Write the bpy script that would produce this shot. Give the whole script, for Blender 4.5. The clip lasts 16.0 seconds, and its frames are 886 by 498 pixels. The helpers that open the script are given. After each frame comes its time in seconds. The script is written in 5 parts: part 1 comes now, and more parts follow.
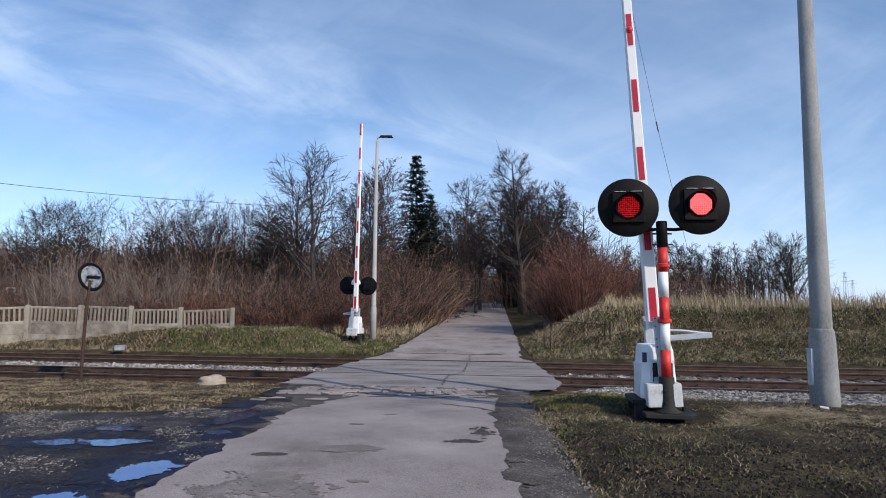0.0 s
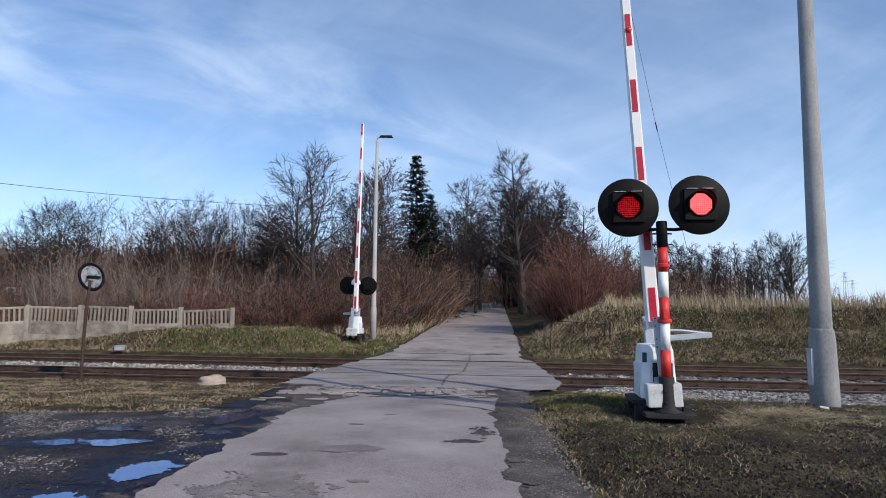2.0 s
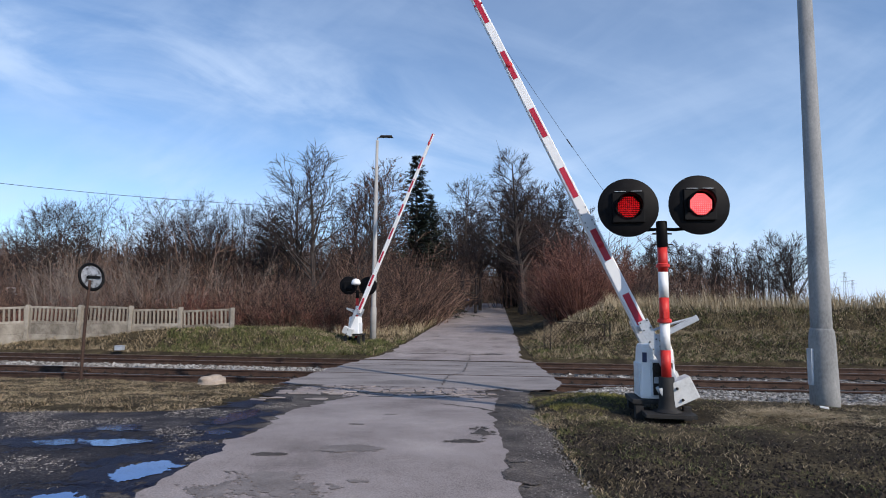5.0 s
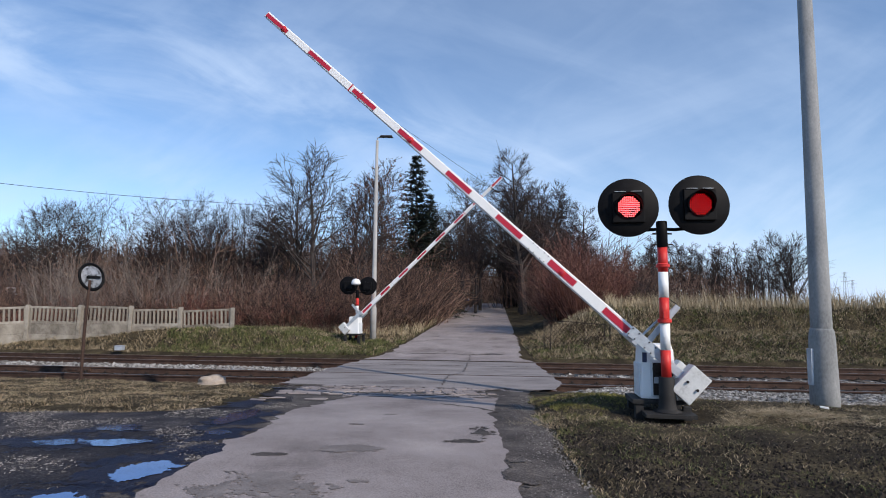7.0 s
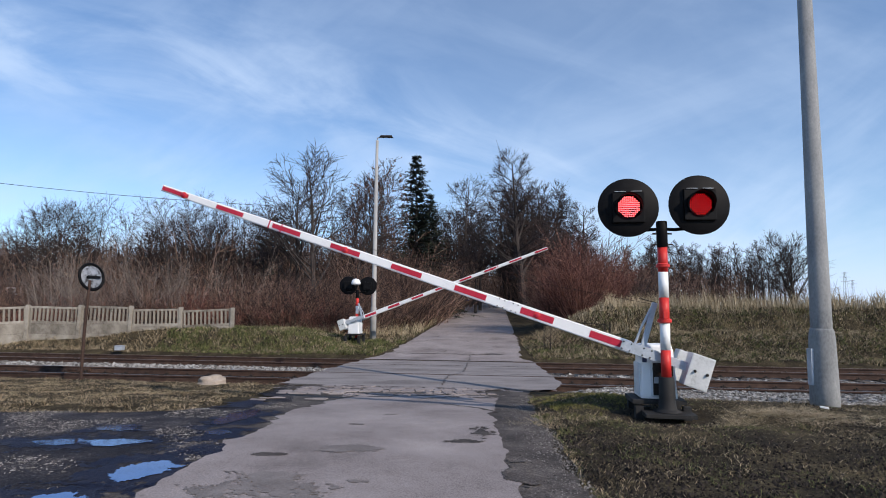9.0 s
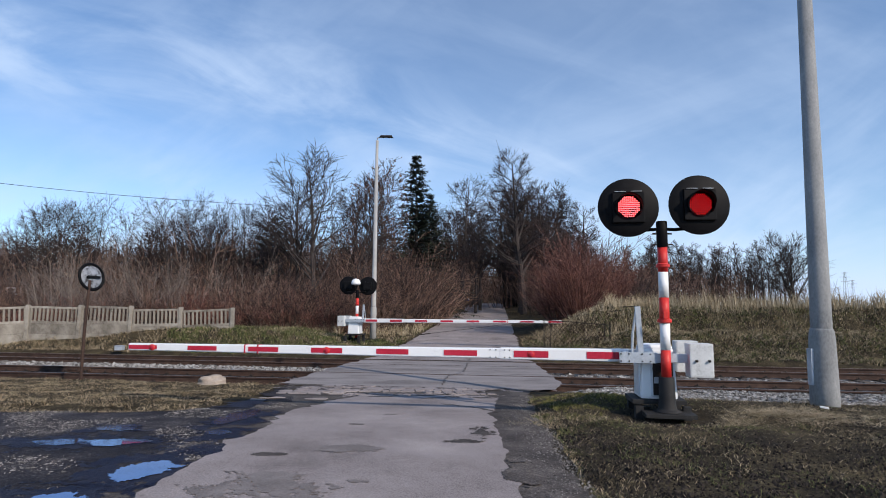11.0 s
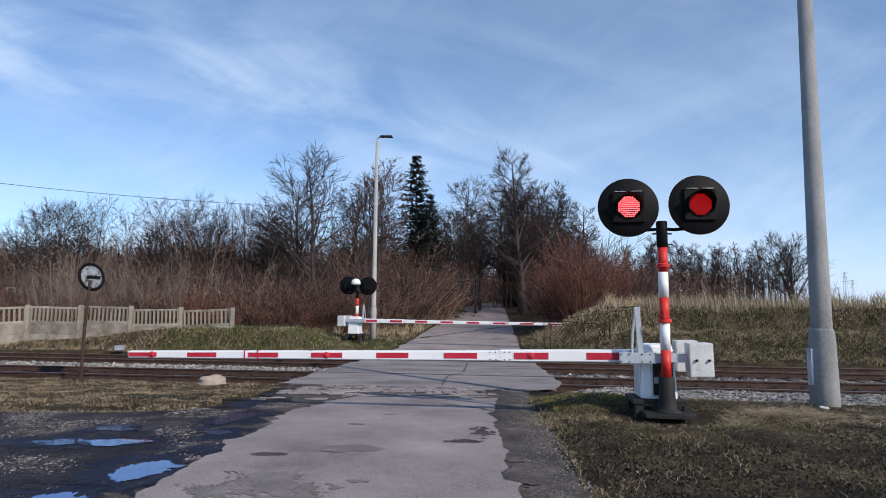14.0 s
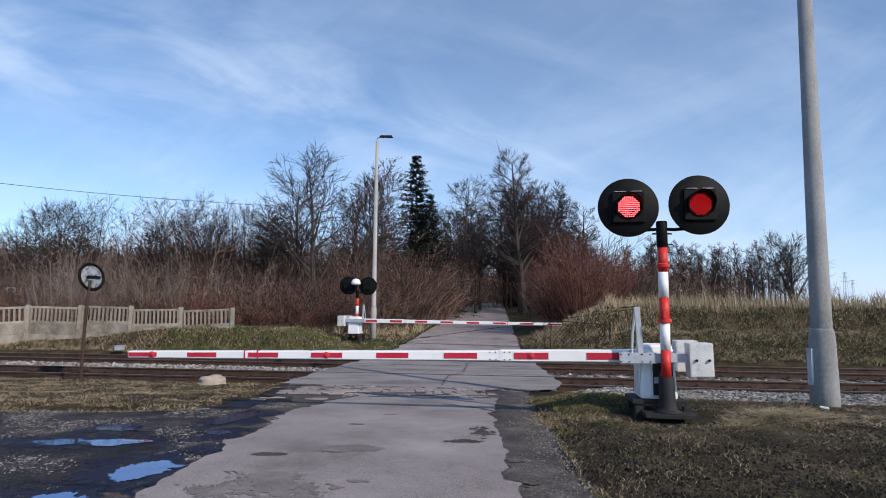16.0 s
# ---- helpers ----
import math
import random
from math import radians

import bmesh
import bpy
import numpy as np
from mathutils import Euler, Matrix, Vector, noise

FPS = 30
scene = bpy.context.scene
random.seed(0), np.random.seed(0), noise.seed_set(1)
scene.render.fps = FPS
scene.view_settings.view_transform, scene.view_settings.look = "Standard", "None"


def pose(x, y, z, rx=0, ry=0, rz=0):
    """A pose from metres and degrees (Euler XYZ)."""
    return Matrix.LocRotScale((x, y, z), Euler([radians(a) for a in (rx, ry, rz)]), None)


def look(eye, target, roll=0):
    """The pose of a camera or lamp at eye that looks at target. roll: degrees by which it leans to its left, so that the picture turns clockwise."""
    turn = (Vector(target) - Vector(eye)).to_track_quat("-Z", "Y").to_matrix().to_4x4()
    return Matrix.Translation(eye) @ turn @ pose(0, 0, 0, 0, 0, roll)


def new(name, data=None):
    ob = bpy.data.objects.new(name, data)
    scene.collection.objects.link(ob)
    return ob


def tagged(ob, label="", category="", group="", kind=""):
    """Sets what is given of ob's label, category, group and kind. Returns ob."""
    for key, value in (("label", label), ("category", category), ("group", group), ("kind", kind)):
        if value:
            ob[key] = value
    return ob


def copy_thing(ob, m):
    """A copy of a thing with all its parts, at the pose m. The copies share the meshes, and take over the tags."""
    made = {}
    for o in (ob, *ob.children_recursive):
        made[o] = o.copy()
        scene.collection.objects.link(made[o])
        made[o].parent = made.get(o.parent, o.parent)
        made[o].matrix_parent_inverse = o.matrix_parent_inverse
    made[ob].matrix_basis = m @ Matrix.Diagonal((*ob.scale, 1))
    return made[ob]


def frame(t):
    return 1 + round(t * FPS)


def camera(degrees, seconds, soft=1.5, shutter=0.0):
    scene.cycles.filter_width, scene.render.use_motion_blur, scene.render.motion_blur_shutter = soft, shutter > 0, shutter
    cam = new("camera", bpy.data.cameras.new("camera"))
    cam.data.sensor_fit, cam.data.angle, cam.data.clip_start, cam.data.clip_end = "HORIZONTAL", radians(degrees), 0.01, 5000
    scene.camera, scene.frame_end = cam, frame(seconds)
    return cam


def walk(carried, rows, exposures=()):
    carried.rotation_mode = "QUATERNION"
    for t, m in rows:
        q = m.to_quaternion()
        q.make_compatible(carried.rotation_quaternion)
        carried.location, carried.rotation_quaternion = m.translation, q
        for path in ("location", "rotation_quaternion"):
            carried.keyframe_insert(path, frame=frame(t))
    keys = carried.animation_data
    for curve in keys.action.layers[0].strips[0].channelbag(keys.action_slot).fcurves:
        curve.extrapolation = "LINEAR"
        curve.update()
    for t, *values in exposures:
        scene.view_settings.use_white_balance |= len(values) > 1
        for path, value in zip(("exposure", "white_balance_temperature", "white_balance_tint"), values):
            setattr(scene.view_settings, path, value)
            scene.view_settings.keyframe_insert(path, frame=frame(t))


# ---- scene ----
# ---- camera: stands still on the road ----
cam = camera(76.2, 16.0, 1.0)
EYE = (0.0, 0.0, 1.66)
AIM = (0.0, 1000.0, 1.66 + 107.0)
walk(cam, [(0.0, look(EYE, AIM, 0.5)), (16.0, look(EYE, AIM, 0.5))], [(0.0, 0.0), (4.0, 0.0), (6.5, -0.03), (16.0, -0.05)])

# ---- sky, sun ----
SUN_ELEVATION, SUN_AZIMUTH = 32.0, 136.0   # degrees; azimuth clockwise from +Y


def build_world():
    w = bpy.data.worlds.new("sky")
    scene.world = w
    w.use_nodes = True
    nt = w.node_tree
    nt.nodes.clear()
    out = nt.nodes.new("ShaderNodeOutputWorld")
    bg = nt.nodes.new("ShaderNodeBackground")
    sky = nt.nodes.new("ShaderNodeTexSky")
    sky.sky_type = "NISHITA"
    sky.sun_disc = False
    sky.sun_elevation = radians(SUN_ELEVATION)
    sky.sun_rotation = radians(SUN_AZIMUTH)
    sky.air_density, sky.dust_density, sky.ozone_density = 1.0, 0.0, 5.5
    bg.inputs["Strength"].default_value = 0.160
    # thin cirrus: streaks drawn out along a gently falling line, thickest in one broad band
    tc = nt.nodes.new("ShaderNodeTexCoord")
    sep = nt.nodes.new("ShaderNodeSeparateXYZ")
    nt.links.new(tc.outputs["Generated"], sep.inputs[0])

    def calc(op, *args):
        n = nt.nodes.new("ShaderNodeMath")
        n.operation = op
        for i, q in enumerate(args):
            if isinstance(q, (int, float)):
                n.inputs[i].default_value = q
            else:
                nt.links.new(q, n.inputs[i])
        return n.outputs[0]
    depth = calc("ADD", calc("ABSOLUTE", sep.outputs["Y"]), 0.12)
    u = calc("DIVIDE", sep.outputs["X"], depth)
    w = calc("DIVIDE", calc("MAXIMUM", sep.outputs["Z"], 0.0), depth)
    comb = nt.nodes.new("ShaderNodeCombineXYZ")
    nt.links.new(u, comb.inputs[0])
    nt.links.new(w, comb.inputs[1])

    def streaks(fall, along_size, across_size, lo, hi, shift, warp=0.5):
        """Wisps drawn out along a line that falls by so many degrees to the right."""
        turn = nt.nodes.new("ShaderNodeMapping")
        turn.inputs["Rotation"].default_value = (0, 0, radians(fall))
        nt.links.new(comb.outputs[0], turn.inputs[0])
        mp = nt.nodes.new("ShaderNodeMapping")
        mp.inputs["Scale"].default_value = (along_size, across_size, 1.0)
        mp.inputs["Location"].default_value = shift
        nt.links.new(turn.outputs[0], mp.inputs[0])
        nz = nt.nodes.new("ShaderNodeTexNoise")
        nz.inputs["Scale"].default_value = 1.0
        nz.inputs["Detail"].default_value = 9.0
        nz.inputs["Roughness"].default_value = 0.56
        nz.inputs["Distortion"].default_value = warp
        nt.links.new(mp.outputs[0], nz.inputs["Vector"])
        mr = nt.nodes.new("ShaderNodeMapRange")
        mr.interpolation_type = "SMOOTHSTEP"
        mr.inputs["From Min"].default_value, mr.inputs["From Max"].default_value = lo, hi
        nt.links.new(nz.outputs["Fac"], mr.inputs["Value"])
        return mr.outputs[0]
    fallen = calc("MULTIPLY_ADD", calc("MAXIMUM", calc("ADD", u, 0.3), 0.0), 0.30, calc("MULTIPLY_ADD", u, 0.10, w))
    off = calc("DIVIDE", calc("SUBTRACT", fallen, 0.340), 0.085)
    band = calc("EXPONENT", calc("MULTIPLY", calc("MULTIPLY", off, off), -1.0))
    low = calc("EXPONENT", calc("MULTIPLY", w, -5.0))
    a = calc("MULTIPLY", streaks(17, 3.4, 9.0, 0.36, 0.70, (0.3, 0.2, 0)), calc("MULTIPLY_ADD", band, 0.44, 0.06))
    b = calc("MULTIPLY", streaks(-26, 2.2, 6.5, 0.40, 0.72, (2.1, 1.4, 0)), calc("MULTIPLY_ADD", low, 0.75, 0.05))
    c = calc("MULTIPLY", streaks(12, 1.6, 4.0, 0.38, 0.75, (5.2, 0.7, 0), 0.9), 0.15)
    side = calc("DIVIDE", calc("SUBTRACT", u, 0.28), 0.30)
    veil = calc("MULTIPLY", calc("EXPONENT", calc("MULTIPLY", calc("MULTIPLY", side, side), -1.0)), 0.13)
    thin = calc("ADD", calc("ADD", a, b), calc("MULTIPLY_ADD", low, 0.18, calc("ADD", c, calc("ADD", veil, 0.02))))
    amt_out = calc("MINIMUM", thin, 0.92)
    mix = nt.nodes.new("ShaderNodeMix")
    mix.data_type = "RGBA"
    mix.inputs["B"].default_value = (4.35, 5.4, 7.1, 1)
    nt.links.new(amt_out, mix.inputs["Factor"])
    nt.links.new(sky.outputs[0], mix.inputs["A"])
    nt.links.new(mix.outputs["Result"], bg.inputs["Color"])
    nt.links.new(bg.outputs[0], out.inputs["Surface"])


build_world()
sun_data = bpy.data.lights.new("sun", "SUN")
sun_data.energy, sun_data.angle, sun_data.color = 4.2, radians(0.55), (1.0, 0.885, 0.765)
sun = new("sun", sun_data)
_e, _a = radians(SUN_ELEVATION), radians(SUN_AZIMUTH)
SUN_WAY = Vector((math.sin(_a) * math.cos(_e), math.cos(_a) * math.cos(_e), math.sin(_e)))
sun.matrix_world = look(SUN_WAY * 50, (0, 0, 0))


# ---- materials ----
def mat(name, stops, rough=0.8, metal=0.0, scale=6.0, fine=60.0, bump=0.2, bump_dist=0.01, spec=0.4,
        vary=0.0, islands=0.0, stretch=(1, 1, 1), detail=6.0, rough_var=0.1, grit=0.38):
    """Base colour from two noises over the colour stops; relief from the finer one."""
    m = bpy.data.materials.new(name)
    m.use_nodes = True
    nt = m.node_tree
    b = nt.nodes["Principled BSDF"]
    tc = nt.nodes.new("ShaderNodeTexCoord")
    mp = nt.nodes.new("ShaderNodeMapping")
    mp.inputs["Scale"].default_value = stretch
    nt.links.new(tc.outputs["Object"], mp.inputs[0])

    def nz(s, d):
        n = nt.nodes.new("ShaderNodeTexNoise")
        n.inputs["Scale"].default_value, n.inputs["Detail"].default_value = s, d
        n.inputs["Roughness"].default_value = 0.62
        nt.links.new(mp.outputs[0], n.inputs["Vector"])
        return n.outputs["Fac"]

    def math2(op, a, c):
        n = nt.nodes.new("ShaderNodeMath")
        n.operation = op
        for i, q in enumerate((a, c)):
            if isinstance(q, (int, float)):
                n.inputs[i].default_value = q
            else:
                nt.links.new(q, n.inputs[i])
        return n.outputs[0]
    big, small = nz(scale, detail), nz(fine, 4.0)
    fac = math2("ADD", math2("MULTIPLY", big, 1 - grit), math2("MULTIPLY", small, grit))
    if vary:
        oi = nt.nodes.new("ShaderNodeObjectInfo")
        fac = math2("ADD", fac, math2("MULTIPLY", math2("SUBTRACT", oi.outputs["Random"], 0.5), vary))
    if islands:
        ge = nt.nodes.new("ShaderNodeNewGeometry")
        fac = math2("ADD", fac, math2("MULTIPLY", math2("SUBTRACT", ge.outputs["Random Per Island"], 0.5), islands))
    ramp = nt.nodes.new("ShaderNodeValToRGB")
    el = ramp.color_ramp.elements
    while len(el) < len(stops):
        el.new(0.5)
    for e, (p, c) in zip(el, stops):
        e.position, e.color = p, (*c, 1)
    nt.links.new(fac, ramp.inputs[0])
    nt.links.new(ramp.outputs[0], b.inputs["Base Color"])
    nt.links.new(math2("ADD", math2("MULTIPLY", math2("SUBTRACT", small, 0.5), rough_var * 2), rough), b.inputs["Roughness"])
    b.inputs["Metallic"].default_value = metal
    b.inputs["Specular IOR Level"].default_value = spec
    if bump:
        bp = nt.nodes.new("ShaderNodeBump")
        bp.inputs["Strength"].default_value, bp.inputs["Distance"].default_value = bump, bump_dist
        nt.links.new(fac, bp.inputs["Height"])
        nt.links.new(bp.outputs[0], b.inputs["Normal"])
    return m


def glow(name, colour, strength):
    m = bpy.data.materials.new(name)
    m.use_nodes = True
    b = m.node_tree.nodes["Principled BSDF"]
    b.inputs["Base Color"].default_value = (*colour, 1)
    b.inputs["Emission Color"].default_value = (*colour, 1)
    b.inputs["Emission Strength"].default_value = strength
    b.inputs["Roughness"].default_value = 0.3
    return m


def shades(c, lo=0.7, hi=1.25):
    return [(0.3, tuple(k * lo for k in c)), (0.5, c), (0.7, tuple(min(k * hi, 0.95) for k in c))]


M_DECK = mat("pale_deck", [(0.30, (0.085, 0.074, 0.07)), (0.41, (0.17, 0.152, 0.146)), (0.50, (0.245, 0.222, 0.215)), (0.72, (0.34, 0.31, 0.30))],
             0.88, scale=1.5, fine=60, bump=0.4, bump_dist=0.008, spec=0.25, stretch=(0.4, 1, 1))
M_DAMP = mat("damp_asphalt", [(0.32, (0.10, 0.085, 0.076)), (0.5, (0.17, 0.147, 0.137)), (0.66, (0.25, 0.22, 0.208))], 0.8, scale=4, fine=80, bump=0.6, bump_dist=0.01, grit=0.5)
# the sky's blue reflection is painted into the water's metallic base colour
M_WATER = mat("sky_painted_water", [(0.3, (0.055, 0.115, 0.28)), (0.7, (0.085, 0.16, 0.36))], 0.05, 0.7, scale=1, fine=8, bump=0.03, bump_dist=0.003, spec=0.3, rough_var=0.01)
# dark wet mud; its navy cast is reflected sky put into the colour
M_WET = mat("soaked_mud_sky_tint", [(0.36, (0.007, 0.009, 0.026)), (0.47, (0.012, 0.014, 0.034)), (0.56, (0.026, 0.026, 0.042)), (0.70, (0.10, 0.094, 0.098))], 0.62, 0.3, scale=3, fine=42, bump=1.0, bump_dist=0.02, spec=0.15, grit=0.5)
M_GRASS = mat("soil_grass", [(0.3, (0.008, 0.007, 0.006)), (0.42, (0.022, 0.018, 0.013)), (0.52, (0.055, 0.044, 0.027)), (0.6, (0.11, 0.088, 0.05)), (0.75, (0.05, 0.055, 0.02))],
              0.95, scale=1.6, fine=42, bump=1.0, bump_dist=0.06, spec=0.1, grit=0.55, detail=9)
M_ASPHALT = mat("worn_asphalt", [(0.32, (0.09, 0.075, 0.07)), (0.41, (0.18, 0.154, 0.147)), (0.48, (0.26, 0.226, 0.218)), (0.55, (0.30, 0.263, 0.254)), (0.66, (0.42, 0.375, 0.36))],
                0.88, scale=0.9, fine=75, bump=0.8, bump_dist=0.012, spec=0.25, grit=0.5, detail=9)
M_DARKASPHALT = mat("broken_wet_asphalt", [(0.32, (0.02, 0.018, 0.019)), (0.44, (0.05, 0.043, 0.04)), (0.54, (0.095, 0.082, 0.074)), (0.64, (0.19, 0.165, 0.15))],
                    0.85, scale=2.2, fine=50, bump=1.0, bump_dist=0.025, spec=0.2, grit=0.5)
M_MUD = mat("wet_mud_gravel", [(0.34, (0.010, 0.010, 0.015)), (0.46, (0.020, 0.019, 0.024)), (0.54, (0.042, 0.038, 0.042)), (0.62, (0.12, 0.108, 0.105)), (0.75, (0.28, 0.255, 0.24))],
            0.85, scale=1.3, fine=48, bump=1.0, bump_dist=0.03, spec=0.15, grit=0.5)
M_BALLAST = mat("ballast_stone", [(0.2, (0.055, 0.050, 0.045)), (0.45, (0.155, 0.145, 0.134)), (0.6, (0.26, 0.25, 0.236)), (0.8, (0.43, 0.42, 0.40))], 0.9, scale=3, fine=40, islands=0.55, bump=0.4)
M_GRAVEL = mat("pale_gravel", [(0.2, (0.04, 0.037, 0.037)), (0.5, (0.12, 0.111, 0.106)), (0.8, (0.27, 0.25, 0.235))], 0.95, scale=3, fine=40, islands=0.8, bump=0.3, spec=0.2)
M_CLOD = mat("dark_soil_clods", [(0.2, (0.008, 0.007, 0.007)), (0.5, (0.022, 0.018, 0.016)), (0.8, (0.06, 0.048, 0.04))], 0.95, scale=6, fine=50, islands=0.6, bump=0.4, spec=0.15)
# distance haze is mixed into this steel's pale blue-grey
M_PYLON = mat("hazy_pylon_steel", [(0.3, (0.30, 0.34, 0.40)), (0.7, (0.38, 0.42, 0.48))], 0.7, 0.2, scale=2, fine=20, bump=0.0)
M_BALLASTBED = mat("ballast_bed", [(0.3, (0.05, 0.045, 0.04)), (0.5, (0.14, 0.13, 0.12)), (0.7, (0.27, 0.26, 0.245))], 0.95, scale=5, fine=38, bump=1.0, bump_dist=0.05)
M_RUST = mat("rusty_rail", [(0.3, (0.022, 0.013, 0.010)), (0.5, (0.055, 0.031, 0.023)), (0.7, (0.105, 0.064, 0.047))], 0.8, 0.2, scale=5, fine=80, bump=0.3)
M_RAILTOP = mat("worn_rail_head", [(0.3, (0.16, 0.125, 0.105)), (0.6, (0.33, 0.29, 0.26)), (0.8, (0.5, 0.46, 0.43))], 0.42, 0.7, scale=2, fine=60, bump=0.1, stretch=(0.15, 1, 1))
M_SLEEPER = mat("old_sleeper", [(0.3, (0.035, 0.028, 0.023)), (0.5, (0.08, 0.065, 0.055)), (0.7, (0.14, 0.12, 0.10))], 0.9, scale=4, fine=50, bump=0.6, vary=0.15)
M_CLIP = mat("dark_iron", [(0.3, (0.016, 0.013, 0.012)), (0.7, (0.04, 0.032, 0.028))], 0.7, 0.3, scale=9, fine=60)
M_WHITE = mat("white_enamel", [(0.25, (0.62, 0.63, 0.64)), (0.42, (0.79, 0.80, 0.81)), (0.75, (0.84, 0.85, 0.86))], 0.42, scale=2.2, fine=30, bump=0.05, spec=0.5)
M_RED = mat("red_reflective_sheet", [(0.3, (0.36, 0.012, 0.03)), (0.5, (0.46, 0.018, 0.045)), (0.7, (0.52, 0.035, 0.06))], 0.4, scale=3, fine=40, bump=0.05)
M_REDPAINT = mat("red_paint", [(0.28, (0.42, 0.02, 0.018)), (0.5, (0.60, 0.03, 0.025)), (0.72, (0.66, 0.05, 0.04))], 0.5, scale=4, fine=40, bump=0.2)
M_GALV = mat("galvanised_steel", [(0.3, (0.34, 0.37, 0.41)), (0.5, (0.46, 0.50, 0.55)), (0.7, (0.58, 0.61, 0.65))], 0.5, 0.35, scale=7, fine=40, bump=0.08)
M_CASTING = mat("grey_machine_paint", [(0.3, (0.50, 0.53, 0.56)), (0.5, (0.66, 0.69, 0.72)), (0.7, (0.74, 0.77, 0.79))], 0.5, scale=5, fine=36, bump=0.15)
M_WEIGHT = mat("cast_counterweight", [(0.28, (0.3, 0.3, 0.29)), (0.45, (0.55, 0.56, 0.56)), (0.7, (0.68, 0.69, 0.69))], 0.65, 0.1, scale=4.5, fine=45, bump=0.35)
M_BLACK = mat("black_paint", [(0.3, (0.003, 0.003, 0.004)), (0.5, (0.005, 0.005, 0.006)), (0.75, (0.011, 0.011, 0.012))], 0.6, scale=6, fine=50, bump=0.1, spec=0.12)
M_TAR = mat("tarred_steel", [(0.3, (0.008, 0.008, 0.009)), (0.55, (0.016, 0.0155, 0.016)), (0.75, (0.05, 0.045, 0.04))], 0.75, scale=6, fine=50, bump=0.4)
M_CONCRETE = mat("spun_concrete", [(0.3, (0.13, 0.135, 0.137)), (0.45, (0.225, 0.23, 0.232)), (0.56, (0.28, 0.285, 0.285)), (0.72, (0.40, 0.40, 0.395))], 0.9, scale=2.4, fine=42, bump=0.3, bump_dist=0.006, stretch=(1, 1, 0.5))
M_FENCE = mat("weathered_concrete", [(0.32, (0.09, 0.078, 0.06)), (0.44, (0.2, 0.175, 0.145)), (0.54, (0.29, 0.26, 0.215)), (0.7, (0.4, 0.37, 0.32))], 0.95, scale=2.2, fine=36, bump=0.4, vary=0.12)
M_POLE = mat("lamp_pole_concrete", [(0.3, (0.26, 0.255, 0.245)), (0.5, (0.36, 0.355, 0.345)), (0.7, (0.45, 0.44, 0.43))], 0.85, scale=2, fine=40, bump=0.2)


# ---- mesh helpers ----
def finish(name, bm, material, smooth=False):
    me = bpy.data.meshes.new(name)
    bm.to_mesh(me)
    bm.free()
    mats = material if isinstance(material, (list, tuple)) else [material]
    for m in mats:
        me.materials.append(m)
    if smooth:
        for p in me.polygons:
            p.use_smooth = True
    return me


def part(name, bm, material, parent=None, label="", smooth=False, at=None):
    ob = new(name, finish(name, bm, material, smooth))
    ob.parent = parent
    if at is not None:
        ob.matrix_basis = at
    if label:
        tagged(ob, label)
    return ob


def empty(name, m, label, category, group="", kind=""):
    ob = new(name)
    ob.empty_display_size = 0.2
    ob.matrix_basis = m
    return tagged(ob, label, category, group, kind)


def add_box(bm, lo, hi, bevel=0.0, taper=1.0, m=None):
    """A box between two corners; taper narrows its top in x and y."""
    lo, hi = Vector(lo), Vector(hi)
    c, h = (lo + hi) / 2, (hi - lo) / 2
    r = bmesh.ops.create_cube(bm, size=2.0)
    vs = r["verts"]
    for v in vs:
        k = taper if v.co.z > 0 else 1.0
        v.co = Vector((c.x + v.co.x * h.x * k, c.y + v.co.y * h.y * k, c.z + v.co.z * h.z))
    if bevel:
        es = {e for v in vs for e in v.link_edges}
        r = bmesh.ops.bevel(bm, geom=list(es), offset=bevel, segments=2, affect="EDGES", profile=0.7)
        vs = list({v for f in r["faces"] for v in f.verts} | {v for v in vs if v.is_valid})
    if m is not None:
        bmesh.ops.transform(bm, matrix=m, verts=vs)
    return bm


def box(lo, hi, bevel=0.0, taper=1.0, m=None):
    return add_box(bmesh.new(), lo, hi, bevel, taper, m)


def add_lathe(bm, profile, sides=24, m=None, close=True):
    """Turns (radius, height) pairs round z."""
    rings = []
    for r, z in profile:
        if r <= 1e-6:
            rings.append([bm.verts.new((0, 0, z))])
        else:
            rings.append([bm.verts.new((r * math.cos(6.283185 * i / sides), r * math.sin(6.283185 * i / sides), z)) for i in range(sides)])
    for a, b in zip(rings, rings[1:]):
        for i in range(sides):
            j = (i + 1) % sides
            if len(a) == 1 and len(b) > 1:
                bm.faces.new((a[0], b[j], b[i]))
            elif len(b) == 1 and len(a) > 1:
                bm.faces.new((a[i], a[j], b[0]))
            elif len(a) > 1:
                bm.faces.new((a[i], a[j], b[j], b[i]))
    if close:
        if len(rings[0]) > 1:
            bm.faces.new(rings[0][::-1])
        if len(rings[-1]) > 1:
            bm.faces.new(rings[-1])
    if m is not None:
        bmesh.ops.transform(bm, matrix=m, verts=[v for r in rings for v in r])
    return bm


def lathe(profile, sides=24, m=None, close=True):
    return add_lathe(bmesh.new(), profile, sides, m, close)


